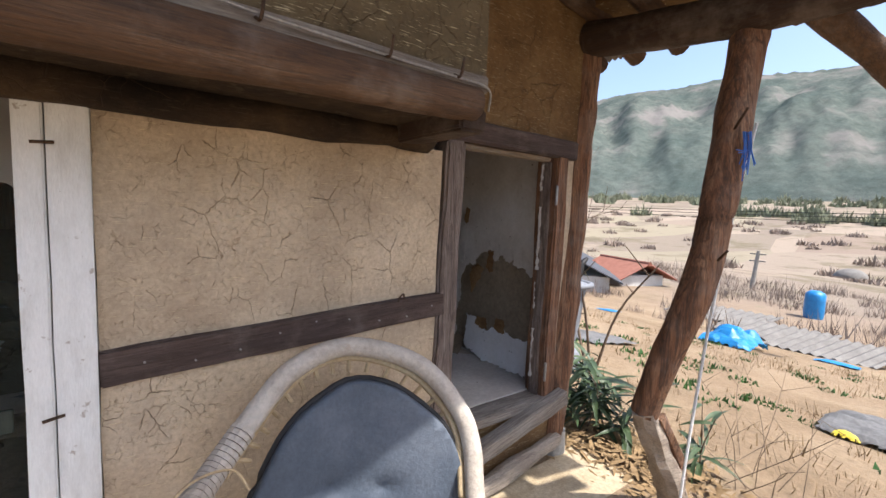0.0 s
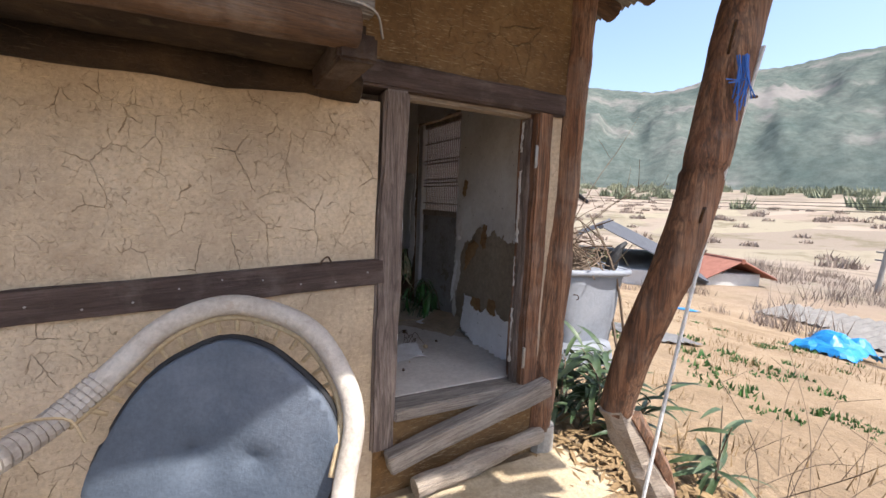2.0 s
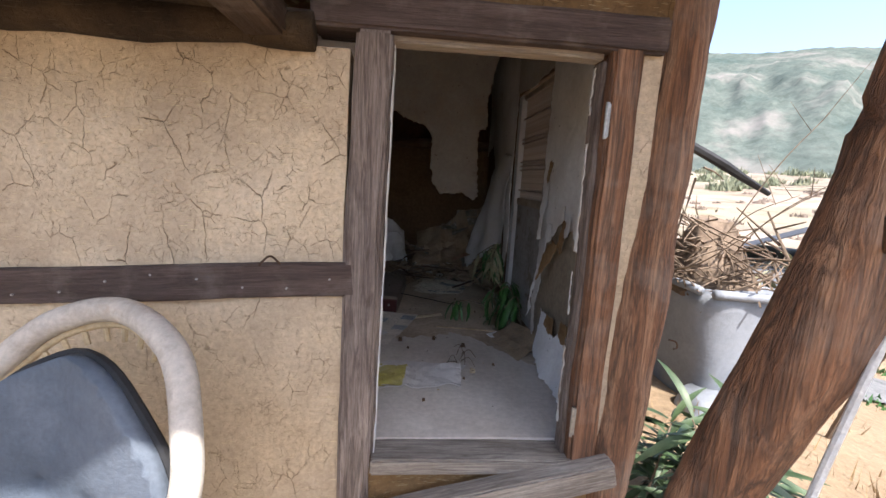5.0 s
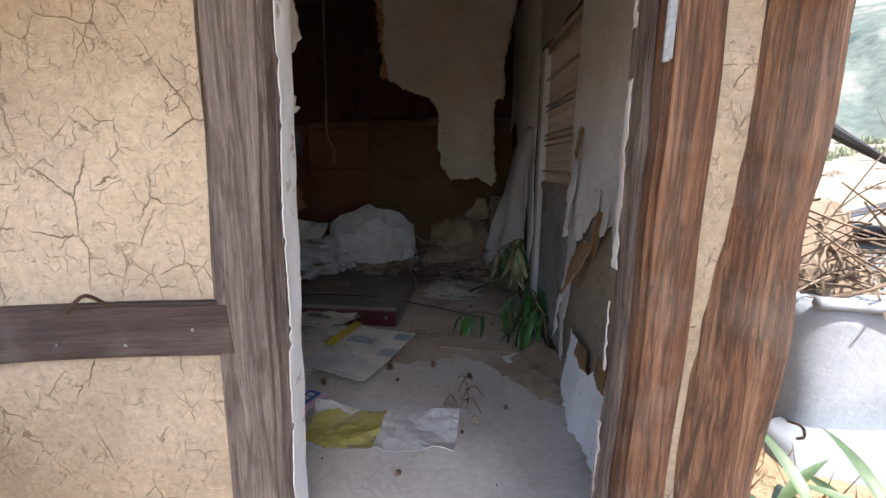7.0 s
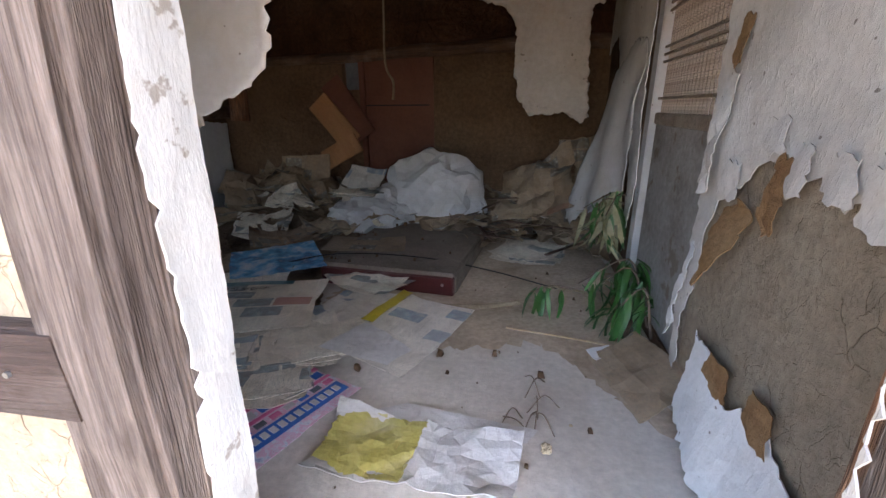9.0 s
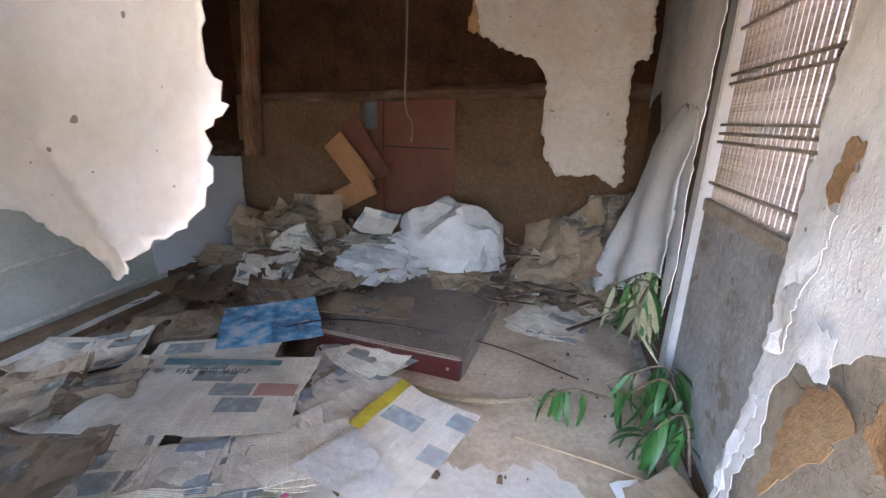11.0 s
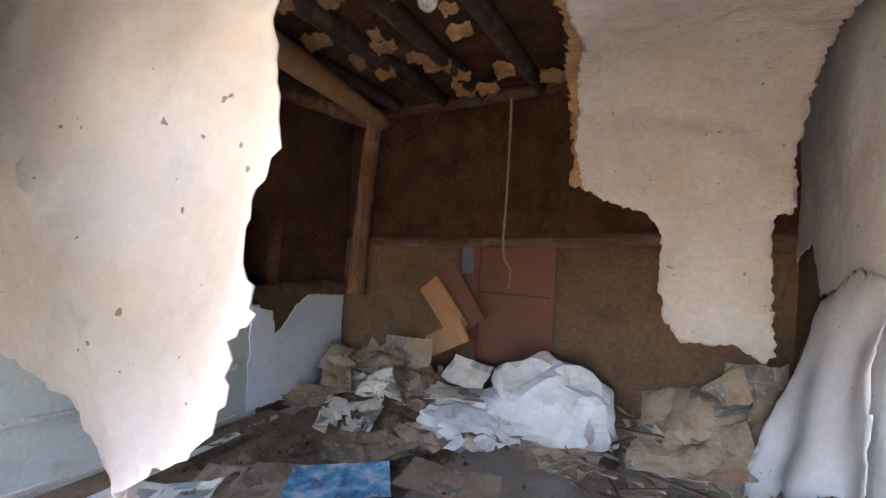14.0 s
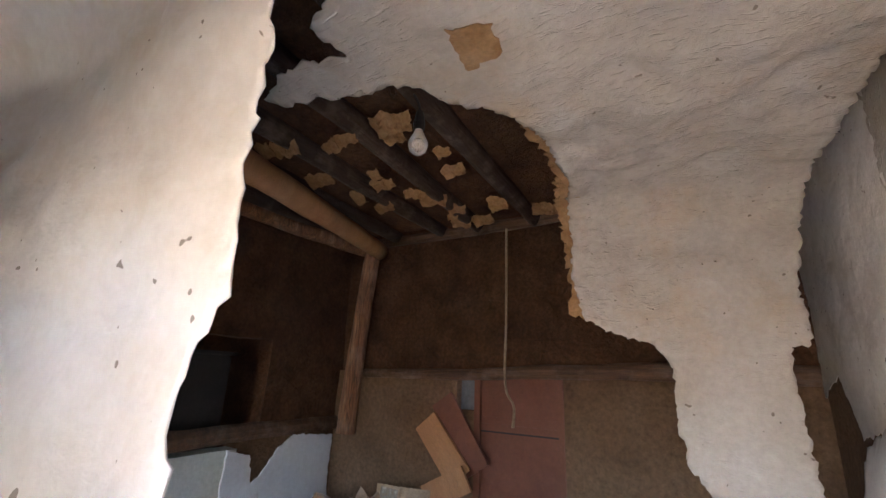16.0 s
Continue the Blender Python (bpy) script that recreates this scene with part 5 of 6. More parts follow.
leafy("bamboo_sprig", "fresh green bamboo sprig growing in through the wall", [((1.05, 1.45, 0.05), (0.98, 1.55, 0.28), (0.85, 1.6, 0.16)), ((1.05, 1.6, 0.1), (0.98, 1.62, 0.3), (0.78, 1.7, 0.13)), ((1.04, 1.35, 0.05), (1.0, 1.4, 0.25), (0.9, 1.42, 0.12))], 24, [GREEN_LEAF], 9, (0.6, 1.0), (20, 80))
leafy("bamboo_sprig", "small green bamboo sprig lying on the floor", [((0.8, 1.6, 0.13), (0.66, 1.58, 0.16), (0.55, 1.56, 0.13))], 9, [GREEN_LEAF], 10, (0.6, 0.85), (30, 80))
leafy("drying_bamboo", "drying pale green bamboo leaves hanging by the door frame", [((1.04, 2.1, 0.5), (0.97, 2.15, 0.5), (0.84, 2.2, 0.4)), ((1.04, 2.15, 0.5), (0.98, 2.05, 0.5), (0.92, 1.95, 0.42)), ((1.04, 2.1, 0.45), (0.95, 2.1, 0.48), (0.88, 2.05, 0.44))], 20, [DRY_LEAF, DRY_LEAF, GREEN_LEAF], 11, (0.8, 1.3), (45, 95))


def twigs(name, label, origin, n, L, seed, r=0.003, up=0.8, material=TWIG):
    t = thing(name, label, "twigs")
    rng = random.Random(seed)
    for k in range(n):
        a = Vector(origin) + Vector((rng.uniform(-.25, .25), rng.uniform(-.25, .25), 0))
        d = Vector((rng.uniform(-1, 1), rng.uniform(-1, 1), rng.uniform(0.3, 1) * up * 2)).normalized() * L * rng.uniform(0.5, 1.1)
        m = a + d * 0.5 + Vector((rng.uniform(-.1, .1), rng.uniform(-.1, .1), rng.uniform(0, .12))) * L
        part("twig", tube([a, m, a + d], [r, r * 0.8, r * 0.4], 5, 0.2, 4), material, t)
        for j in range(2):
            q = m + (a + d - m) * rng.random()
            part("twig", tube([q, q + Vector((rng.uniform(-.2, .2), rng.uniform(-.2, .2), rng.uniform(0, .25))) * L], [r * 0.6, r * 0.3], 4, 0, 3), material, t)
    return t


twigs("dry_weed", "thin dry brown weed stalks on the slope", (2.0, -0.9, ground_z(2.0, -0.9) - 0.02), 8, 0.9, 3, 0.003)
twigs("dry_weed", "thin dry reddish weed stalks beside the post", (1.75, -1.05, ground_z(1.75, -1.05) - 0.02), 7, 0.7, 4, 0.0025)
twigs("bare_sapling", "bare grey sapling with crooked branches", (3.2, 1.0, ground_z(3.2, 1.0) - 0.05), 3, 1.7, 6, 0.018, 1.6)
twigs("bare_branches", "thin bare branches beyond the column", (2.7, 1.7, 0.5), 6, 1.5, 7, 0.005, 0.7)

# dry litter at the foot of the column
bm = bmesh.new()
rng = random.Random(13)
for k in range(900):
    x, y = rng.gauss(1.5, 0.2), rng.gauss(-0.3, 0.28)
    z = ground_z(x, y) + rng.uniform(0.0, 0.07) * max(0.0, 1 - abs(x - 1.5) * 2)
    a = rng.uniform(0, 6.3)
    L, W = rng.uniform(0.03, 0.08), rng.uniform(0.006, 0.02)
    d, s = Vector((math.cos(a), math.sin(a), rng.uniform(-.3, .5))) * L, Vector((-math.sin(a), math.cos(a), rng.uniform(-.5, .5))) * W
    p = Vector((x, y, z))
    vs = [bm.verts.new(p - d), bm.verts.new(p + s), bm.verts.new(p + d), bm.verts.new(p - s)]
    bm.faces.new(vs)
tagged(part("leaf_litter", bm, STRAW), "curled dry brown leaf litter at the column foot", "leaf litter", kind="stuff")

# ---------------- padded tub with brushwood ----------------
FAR = Matrix.Translation((0.28, -1.24, 1.05)) @ Matrix.Scale(1.65, 4) @ Matrix.Translation((-0.28, 1.24, -1.05))
t = thing("vinyl_armchair", "discarded grey-white padded vinyl seat heaped with brushwood", "armchair", m=FAR)


def rounded(cx, cy, w0, d0, w1, d1, z0, z1, n=9, bulge=0.0):
    bm = bmesh.new()
    rings = []
    for i in range(n + 1):
        s = i / n
        w, d = w0 + (w1 - w0) * s, d0 + (d1 - d0) * s
        b = 1 + bulge * math.sin(math.pi * s)
        ring = []
        for k in range(40):
            a = 2 * math.pi * k / 40
            ca, sa = math.cos(a), math.sin(a)
            x = math.copysign(abs(ca) ** 0.4, ca) * w / 2 * b
            y = math.copysign(abs(sa) ** 0.4, sa) * d / 2 * b
            p = Vector((cx + x, cy + y, z0 + (z1 - z0) * s))
            ring.append(bm.verts.new(p + Vector(noise.noise_vector(p * 3)) * 0.02))
        rings.append(ring)
    for a, b in zip(rings, rings[1:]):
        for k in range(40):
            bm.faces.new((a[k], a[(k + 1) % 40], b[(k + 1) % 40], b[k]))
    bm.faces.new(rings[0][::-1])
    bm.faces.new(rings[-1])
    return bm


part("back", rounded(1.78, 0.52, 0.4, 0.46, 0.56, 0.58, -0.12, 0.63, 12), TUB, t, smooth=True)
part("seat_roll", rounded(1.68, 0.26, 0.38, 0.2, 0.38, 0.18, 0.02, 0.19, 6, 0.12), TUB, t, smooth=True)
part("rim", tube([(1.52, 0.24, 0.635), (2.04, 0.24, 0.62), (2.06, 0.8, 0.62), (1.53, 0.8, 0.64), (1.5, 0.3, 0.635)], 0.02, 8, 0.1, 8), TUB, t, smooth=True)
bm = bmesh.new()
rng = random.Random(31)
for k in range(240):
    p = Vector((rng.gauss(1.63, 0.1), rng.gauss(0.5, 0.1), 0.62 + abs(rng.gauss(0, 0.12)) * (1.0 if k % 3 else 1.6)))
    d = Vector((rng.uniform(-1, 1), rng.uniform(-1, 1), rng.uniform(-.6, .6))) * rng.uniform(0.06, 0.2)
    tube([p - d, p + Vector((rng.uniform(-.03, .03),) * 3), p + d], [0.005, 0.004, 0.002], 4, 0, 2, bm=bm, closed=False)
tagged(part("brushwood", bm, TWIG), "heap of thin dry brown brushwood on the seat", "brushwood", kind="stuff").matrix_basis = FAR
bm = rounded(1.68, 0.52, 0.4, 0.36, 0.12, 0.1, 0.6, 0.92, 6)
for v in bm.verts:
    v.co += Vector(noise.noise_vector(v.co * 9)) * 0.04
tagged(part("straw_mat", bm, TWIG), "matted dry straw under the brushwood", "straw heap").matrix_basis = FAR
t = thing("charred_stick", "blackened stick jutting from the brushwood", "stick", m=FAR)
part("stick", tube([(1.5, 0.62, 1.3), (1.75, 0.6, 1.18), (2.0, 0.6, 1.06)], [0.022, 0.024, 0.012], 8, 0.2, 5), BLACK, t)
t = thing("dark_bird_shaped_root", "dark curved root stump on the seat rim", "root", m=FAR)
part("root", tube([(1.98, 0.35, 0.6), (2.0, 0.34, 0.68), (2.04, 0.33, 0.76), (2.1, 0.33, 0.8)], [0.035, 0.04, 0.025, 0.012], 8, 0.2, 5), BLACK, t)
tuft = leafy("dry_straw_tuft", "pale dry leaf tuft on the brushwood", [((1.95, 0.45, 0.6), (1.96, 0.45, 0.7), (2.0, 0.44, 0.78))], 16, [DRY_LEAF], 15, (0.5, 0.9), (-60, 60))
tuft.matrix_basis = FAR

# ---------------- papers on the floor ----------------
def heap(x, y):
    """Height of the rubbish slope along the back wall."""
    k = min(1.0, max(0.0, (y - 2.3) / 0.8))
    return 0.36 * k * k * (3 - 2 * k) * (0.75 + 0.35 * noise.noise(Vector((x * 1.7, y * 1.7, 5)))) * min(1.0, max(0.0, (x + 2.1) * 3))



def paper(label, x, y, z, w, d, rot, material, amp=0.02, seed=0, name="newspaper", category="newspaper", tilt=(0, 0), scale=2.6, fold=0.0):
    t = thing(name, label, category, m=pose(x, y, z, tilt[0], tilt[1], rot))
    rng = random.Random(seed)
    w, d = w / 2, d / 2
    j = lambda: rng.uniform(-0.02, 0.02)
    poly = [(-w + j(), -d + j()), (0, -d + j()), (w + j(), -d + j()), (w + j(), j()), (w + j(), d + j()), (j(), d + j()), (-w + j(), d + j()), (-w + j(), 0)]
    off = Vector((seed * 3.7, seed * 1.3, 0))

    def fn(u, v):
        p = Vector((u, v, 0)) + off
        lift = max(0.0, abs(u) / w + abs(v) / d - 1.25)
        h = (amp * 2.2 * abs(noise.noise(p * scale * 1.3 + Vector((2, 7, 1)))) if amp >= 0.045 else 0.0) + amp * (1.5 * abs(noise.noise(p * scale * 0.75)) + 0.6 * abs(noise.noise(p * scale * 2.2)) + 0.2 * abs(noise.noise(p * scale * 6)) + 1.6 * lift * lift * (0.5 + noise.noise(off + Vector((round(u / w), round(v / d), 5.3)))) + 0.35 * max(0.0, 1 - abs(u) / 0.03) + 0.25 * max(0.0, 1 - abs(v + 0.01) / 0.02)) + fold * abs(u)
        return Vector((u * (1 - amp), v * (1 - amp), h + 0.003))
    ob = solid(part("page", sheet(poly, fn, 0.035 if amp > 0.015 else 0.05, 0.002, seed), material, t), 0.0022)
    return t


def pages(label, x, y, z, w, d, rot, material, n, amp, seed, **kw):
    """A few pages slid over one another."""
    rng = random.Random(seed)
    t = None
    for k in range(n):
        t = paper(label, x + rng.uniform(-.03, .03), y + rng.uniform(-.03, .03), z + k * 0.006, w, d, rot + rng.uniform(-9, 9), material, amp, seed + k, **kw)
    return t


P = "creased newspaper page lying open on the floor"
Q = "dusty brown old newspaper crumpled on the floor"
TEAL = mat("teal_printed_band", [(0.09, 0.2, 0.23), (0.16, 0.28, 0.3), (0.3, 0.38, 0.38)], 6, 50, 0.9, 0.1)
main = paper("large open newspaper page with a teal heading band", -0.76, 1.17, 0.125, 0.8, 0.5, 17, NEWS, 0.014, 3)
part("heading_band", sheet([(-0.22, 0.12), (0.26, 0.12), (0.26, 0.16), (-0.22, 0.17)], lambda u, v: Vector((u, v, 0.052 + 0.004 * noise.noise(Vector((u * 5, v * 5, 0))))), 0.04), TEAL, main)


def text_mesh(name, body, size, material, parent, m):
    cu = bpy.data.curves.new(name, "FONT")
    cu.body = body
    cu.size = size
    cu.extrude = 0.0004
    tmp = new("tmp", cu)
    dg = bpy.context.evaluated_depsgraph_get()
    me = bpy.data.meshes.new_from_object(tmp.evaluated_get(dg))
    bpy.data.objects.remove(tmp)
    me.materials.append(material)
    ob = new(name, me)
    ob.parent = parent
    ob.matrix_basis = m
    return ob


text_mesh("headline", "드사 '부    터널 끝이 보인다'", 0.042, INK, main, Matrix.Translation((-0.32, 0.05, 0.058)))
paper("newspaper page under the large one", -0.92, 1.4, 0.11, 0.55, 0.35, 25, NEWS, 0.014, 4)
paper("bright blue photograph page of a newspaper", -0.88, 1.76, 0.12, 0.48, 0.5, 33, BLUE_PHOTO, 0.02, 5)
mag = paper("folded colour newspaper with a yellow strip", 0.06, 1.17, 0.09, 0.34, 0.56, -17, NEWS_BLUE, 0.012, 6)
part("yellow_strip", sheet([(-0.2, -0.05), (-0.14, -0.05), (-0.14, 0.27), (-0.2, 0.28)], lambda u, v: Vector((u, v, 0.03 + 0.02 * abs(noise.noise(Vector((u * 9, v * 6, 0)))))), 0.04), YELLOW, mag, "bright yellow printed strip")
part("white_corner", sheet([(-0.2, -0.3), (0.1, -0.29), (0.12, -0.16), (-0.16, -0.06)], lambda u, v: Vector((u, v, 0.032 + 0.015 * abs(noise.noise(Vector((u * 9, v * 6, 3)))))), 0.04), PLASTIC_WHITE, mag, "turned white corner")
def bag_height(u, v):
    p = Vector((u, v, 0)) + Vector((25.9, 9.1, 0))
    return 0.003 + 0.03 * (1.5 * abs(noise.noise(p * 3.75)) + 0.6 * abs(noise.noise(p * 11)) + 0.2 * abs(noise.noise(p * 30))) + 0.0105 * max(0.0, 1 - abs(u) / 0.03) + 0.0075 * max(0.0, 1 - abs(v + 0.01) / 0.02)


bag = paper("flattened yellow and white plastic rice bag", 0.24, 0.62, 0.01, 0.6, 0.27, -3, PLASTIC_WHITE, 0.03, 7, name="plastic_bag", category="plastic bag", scale=5)
part("yellow_print", sheet([(-0.29, -0.12), (-0.02, -0.13), (0.0, 0.1), (-0.28, 0.12)], lambda u, v: Vector((u, v, bag_height(u, v) + 0.005)), 0.02, 0.006, 3), BAG_YELLOW, bag, "faded yellow print")
part("under_fold", sheet([(-0.24, 0.1), (0.3, 0.1), (0.33, 0.165), (-0.1, 0.2)], lambda u, v: Vector((u, v, 0.006 + 0.2 * bag_height(u, v))), 0.03, 0.003, 4), PLASTIC_WHITE, bag, "doubled-over white edge")
fl = paper("glossy pink and blue advertising flyer", -0.2, 0.7, 0.03, 0.24, 0.4, -24, FLYER_PINK, 0.008, 8, name="flyer", category="flyer")
part("blue_band", sheet([(0.02, -0.19), (0.085, -0.19), (0.085, 0.17), (0.02, 0.17)], lambda u, v: Vector((u, v, 0.024 + 0.003 * noise.noise(Vector((u * 7, v * 7, 0))))), 0.04), FLYER_BLUE, fl, "blue band")
for k in range(11):
    part("white_glyph_bar", box(0.038, 0.068, -0.17 + k * 0.03, -0.15 + k * 0.03, 0.0265, 0.0285, 0), PLASTIC_WHITE, fl)
for u0, u1, material in ((-0.112, -0.085, FLYER_RED), (-0.035, -0.02, FLYER_RED)):
    part("pink_band", box(u0, u1, -0.185, 0.18, 0.0255, 0.0265, 0), material, fl, "bright pink band")
for i in range(7):
    for j, u in enumerate((-0.078, -0.012)):
        part("picture_block", box(u, u + (0.036 if j == 0 else 0.024), -0.18 + i * 0.052, -0.145 + i * 0.052, 0.0255, 0.0265, 0), (FLYER_RED, PANE, FLYER_BLUE, PLASTIC_WHITE)[(i * 3 + j * 2) % 4], fl)
pages("newspaper with a dark blue photograph page", -1.16, 0.62, 0.08, 0.34, 0.24, 30, BLUE_PHOTO, 1, 0.012, 610)
pages("white newspaper pages fanned on the floor", -0.86, 0.76, 0.09, 0.4, 0.24, 28, NEWS, 4, 0.016, 620)
pages("folded newspaper with a dark photograph", -0.3, 1.02, 0.07, 0.42, 0.24, 30, NEWS, 3, 0.014, 640)
pages("newspaper page with a blue advertisement", -0.62, 0.82, 0.08, 0.36, 0.22, 24, NEWS_BLUE, 2, 0.014, 650)
pages("pale torn newspaper beside the red table edge", -0.28, 1.68, 0.06, 0.32, 0.24, -22, NEWS, 3, 0.02, 660)
pages("bundle of folded newspapers on the floor", -0.42, 0.78, 0.04, 0.4, 0.3, 20, NEWS, 4, 0.03, 20)
pages("newspapers with a photograph page", -0.42, 1.0, 0.045, 0.5, 0.28, 24, NEWS, 3, 0.035, 30)
pages(P, -0.28, 1.42, 0.02, 0.32, 0.38, -20, NEWS_BLUE, 2, 0.02, 40)
pages(P, -0.35, 1.75, 0.04, 0.26, 0.3, -35, NEWS, 2, 0.03, 50)
paper("faded newspaper page lying on the low table", -0.47, 2.12, 0.135, 0.5, 0.28, 8, NEWS_OLD, 0.006, 9)
pages("fanned stack of dusty newspapers", 0.55, 2.45, 0.01, 0.4, 0.42, -12, NEWS, 5, 0.025, 60)
for k, (x, y, w, d, r, a) in enumerate(((-1.3, 0.7, 0.5, 0.4, 30, .03), (-1.5, 0.95, 0.6, 0.3, 38, .03), (-1.25, 1.0, 0.6, 0.3, 35, .03), (-1.55, 1.3, 0.55, 0.4, 33, .02), (-1.35, 1.62, 0.5, 0.35, 25, .015), (-1.0, 0.7, 0.5, 0.35, 25, .03),
                                        (-0.7, 0.75, 0.5, 0.3, 20, .025), (-1.1, 2.2, 0.45, 0.4, 40, .03), (-0.85, 2.4, 0.4, 0.3, 55, .04), (-1.45, 2.5, 0.45, 0.4, 20, .03), (-1.7, 2.8, 0.5, 0.35, 35, .03), (-1.85, 2.55, 0.4, 0.3, 20, .02),
                                        (-1.3, 2.8, 0.5, 0.35, 10, .04), (-1.05, 2.75, 0.4, 0.4, 60, .05), (-1.5, 3.0, 0.5, 0.3, 12, .05), (-0.7, 2.65, 0.4, 0.35, 15, .05))):
    pages(Q, x, y, 0.055 + 0.02 * (k % 3) + heap(x, y), w * 0.85, d * 0.85, r, NEWS if k % 3 == 0 else NEWS_OLD, 3, a * 1.4, 70 + 5 * k, fold=0.12 * (k % 2), tilt=((heap(x, y + 0.1) - heap(x, y - 0.1)) * 250, 0))
rs = random.Random(77)
for k in range(26):
    x, y = rs.uniform(0.15, 0.98), rs.uniform(2.55, 3.1)
    paper("crumpled brown wallpaper and newsprint heaped in the corner", x, y, 0.03 + 0.75 * max(0, x - 0.3) * max(0, y - 2.6) * 1.6, rs.uniform(0.25, 0.5), rs.uniform(0.2, 0.4), rs.uniform(0, 180), NEWS_OLD, 0.06, 200 + k, name="crumpled_paper", category="paper", tilt=(rs.uniform(5, 45), rs.uniform(-35, 10)))
for k in range(8):
    x, y = rs.uniform(-0.5, 0.25), rs.uniform(2.5, 2.95)
    paper("torn dusty paper beside the white sack", x, y, 0.06 + heap(x, y) + rs.uniform(0, 0.05), rs.uniform(0.18, 0.35), rs.uniform(0.15, 0.3), rs.uniform(0, 180), NEWS_OLD, 0.05, 300 + k, name="crumpled_paper", category="paper", tilt=(rs.uniform(-20, 20), rs.uniform(-20, 20)))
paper("brown paper sheet slid down against the wall", 0.93, 1.1, 0.03, 0.3, 0.4, 20, NEWS_OLD, 0.02, 401, name="brown_paper", category="paper", tilt=(0, -22))
paper("small white paper scrap on the floor", 0.83, 1.25, 0.008, 0.1, 0.07, 15, SHEET, 0.01, 402, name="paper_scrap", category="paper scrap")
paper("bright newspaper propped against the back wall", -0.8, 2.98, 0.4, 0.34, 0.22, -12, NEWS_BLUE, 0.03, 403, tilt=(48, 8))
paper("torn brown cardboard leaning on the back wall", -1.32, 3.02, 0.42, 0.5, 0.34, -6, NEWS_OLD, 0.03, 404, name="cardboard", category="cardboard", tilt=(72, 0))
paper("dusty newspaper heaped by the panel", -1.85, 2.95, 0.3, 0.4, 0.3, 20, NEWS_OLD, 0.05, 405, tilt=(35, 10))

paper("large brown newsprint sheet slumped in the corner", 0.6, 2.88, 0.36, 0.62, 0.6, -22, NEWS_OLD, 0.05, 501, name="crumpled_paper", category="paper", tilt=(42, -22))
paper("brown papered sheet leaning on the wall corner", 0.88, 2.9, 0.42, 0.3, 0.75, -30, NEWS_OLD, 0.05, 502, name="crumpled_paper", category="paper", tilt=(62, -12))
# low table board with lacquered red edge
t = thing("low_table", "dusty low table with a dark red lacquered edge", "low table", m=pose(0.157, 1.72, 0.0, 0, 0, -4.5))
part("tabletop", box(-0.78, 0.0, 0.0, 1.14, 0.105, 0.13, 0.006), MATT_TOP, t)
part("front_edge", box(-0.78, 0.0, -0.006, 0.03, 0.002, 0.106, 0.006), RED_VINYL, t)
part("side_edge", box(-0.03, 0.006, 0.032, 1.14, 0.002, 0.106, 0.006), MATT_TOP, t)
part("side_edge", box(-0.78, -0.75, 0.032, 1.14, 0.002, 0.106, 0.006), RED_VINYL, t)
part("stud", tube([(-0.06, -0.012, 0.065), (-0.06, -0.004, 0.065)], 0.008, 10, n=1), STEEL, t, "round steel stud")

# white sack
def lump(cx, cy, cz, rx, ry, rz, seed, amp):
    bm = bmesh.new()
    bmesh.ops.create_icosphere(bm, subdivisions=4, radius=1)
    for v in bm.verts:
        n = v.co.copy()
        q = n * 1.6 + Vector((seed, 0, 0))
        r = 1 + amp * (0.6 - 1.7 * abs(noise.noise(q)) - 0.5 * abs(noise.noise(q * 2.1)) - 0.05 * abs(noise.noise(q * 5)))
        v.co = Vector((cx + n.x * rx * r, cy + n.y * ry * r, max(0.01, cz + n.z * rz * r)))
    return bm


t = thing("white_sack", "crumpled white woven plastic sack slumped on the rubbish", "sack")
part("sack_body", lump(-0.2, 2.88, 0.3, 0.4, 0.24, 0.34, 3, 0.26), SACK, t)
part("sack_mouth", lump(-0.66, 2.66, 0.19, 0.28, 0.2, 0.13, 8, 0.3), SACK, t)
part("sack_neck", lump(-0.46, 2.78, 0.22, 0.2, 0.16, 0.18, 5, 0.35), SACK, t)
pages("stack of old newspapers on the sack", -0.74, 2.74, 0.31, 0.36, 0.22, 12, NEWS, 7, 0.02, 420)

# orange and brown boards against the back wall
def board(label, cx, cz, w, h, rot, material, y):
    t = thing("loose_board", label, "board", m=pose(cx, y, cz, 0, rot, 0))
    part("board", box(-w / 2, w / 2, -0.012, 0.012, -h / 2, h / 2, 0.003), material, t)


board("bright orange-brown board leaning aslant at the back wall", -1.06, 0.85, 0.19, 0.44, -40, WOOD_FRESH, 3.09)
board("dark brown board leaning behind the orange one", -0.95, 0.95, 0.18, 0.52, -34, DOOR_BROWN, 3.13)
board("short reddish board propped low at the back wall", -1.0, 0.62, 0.34, 0.16, -28, WOOD_FRESH, 3.05)
t = thing("window_1", "small bluish window pane beside the brown door", "window", kind="structure")
part("pane", box(-1.0, -0.87, YB + 0.06, YB + 0.065, 1.1, 1.33, 0), PANE, t)

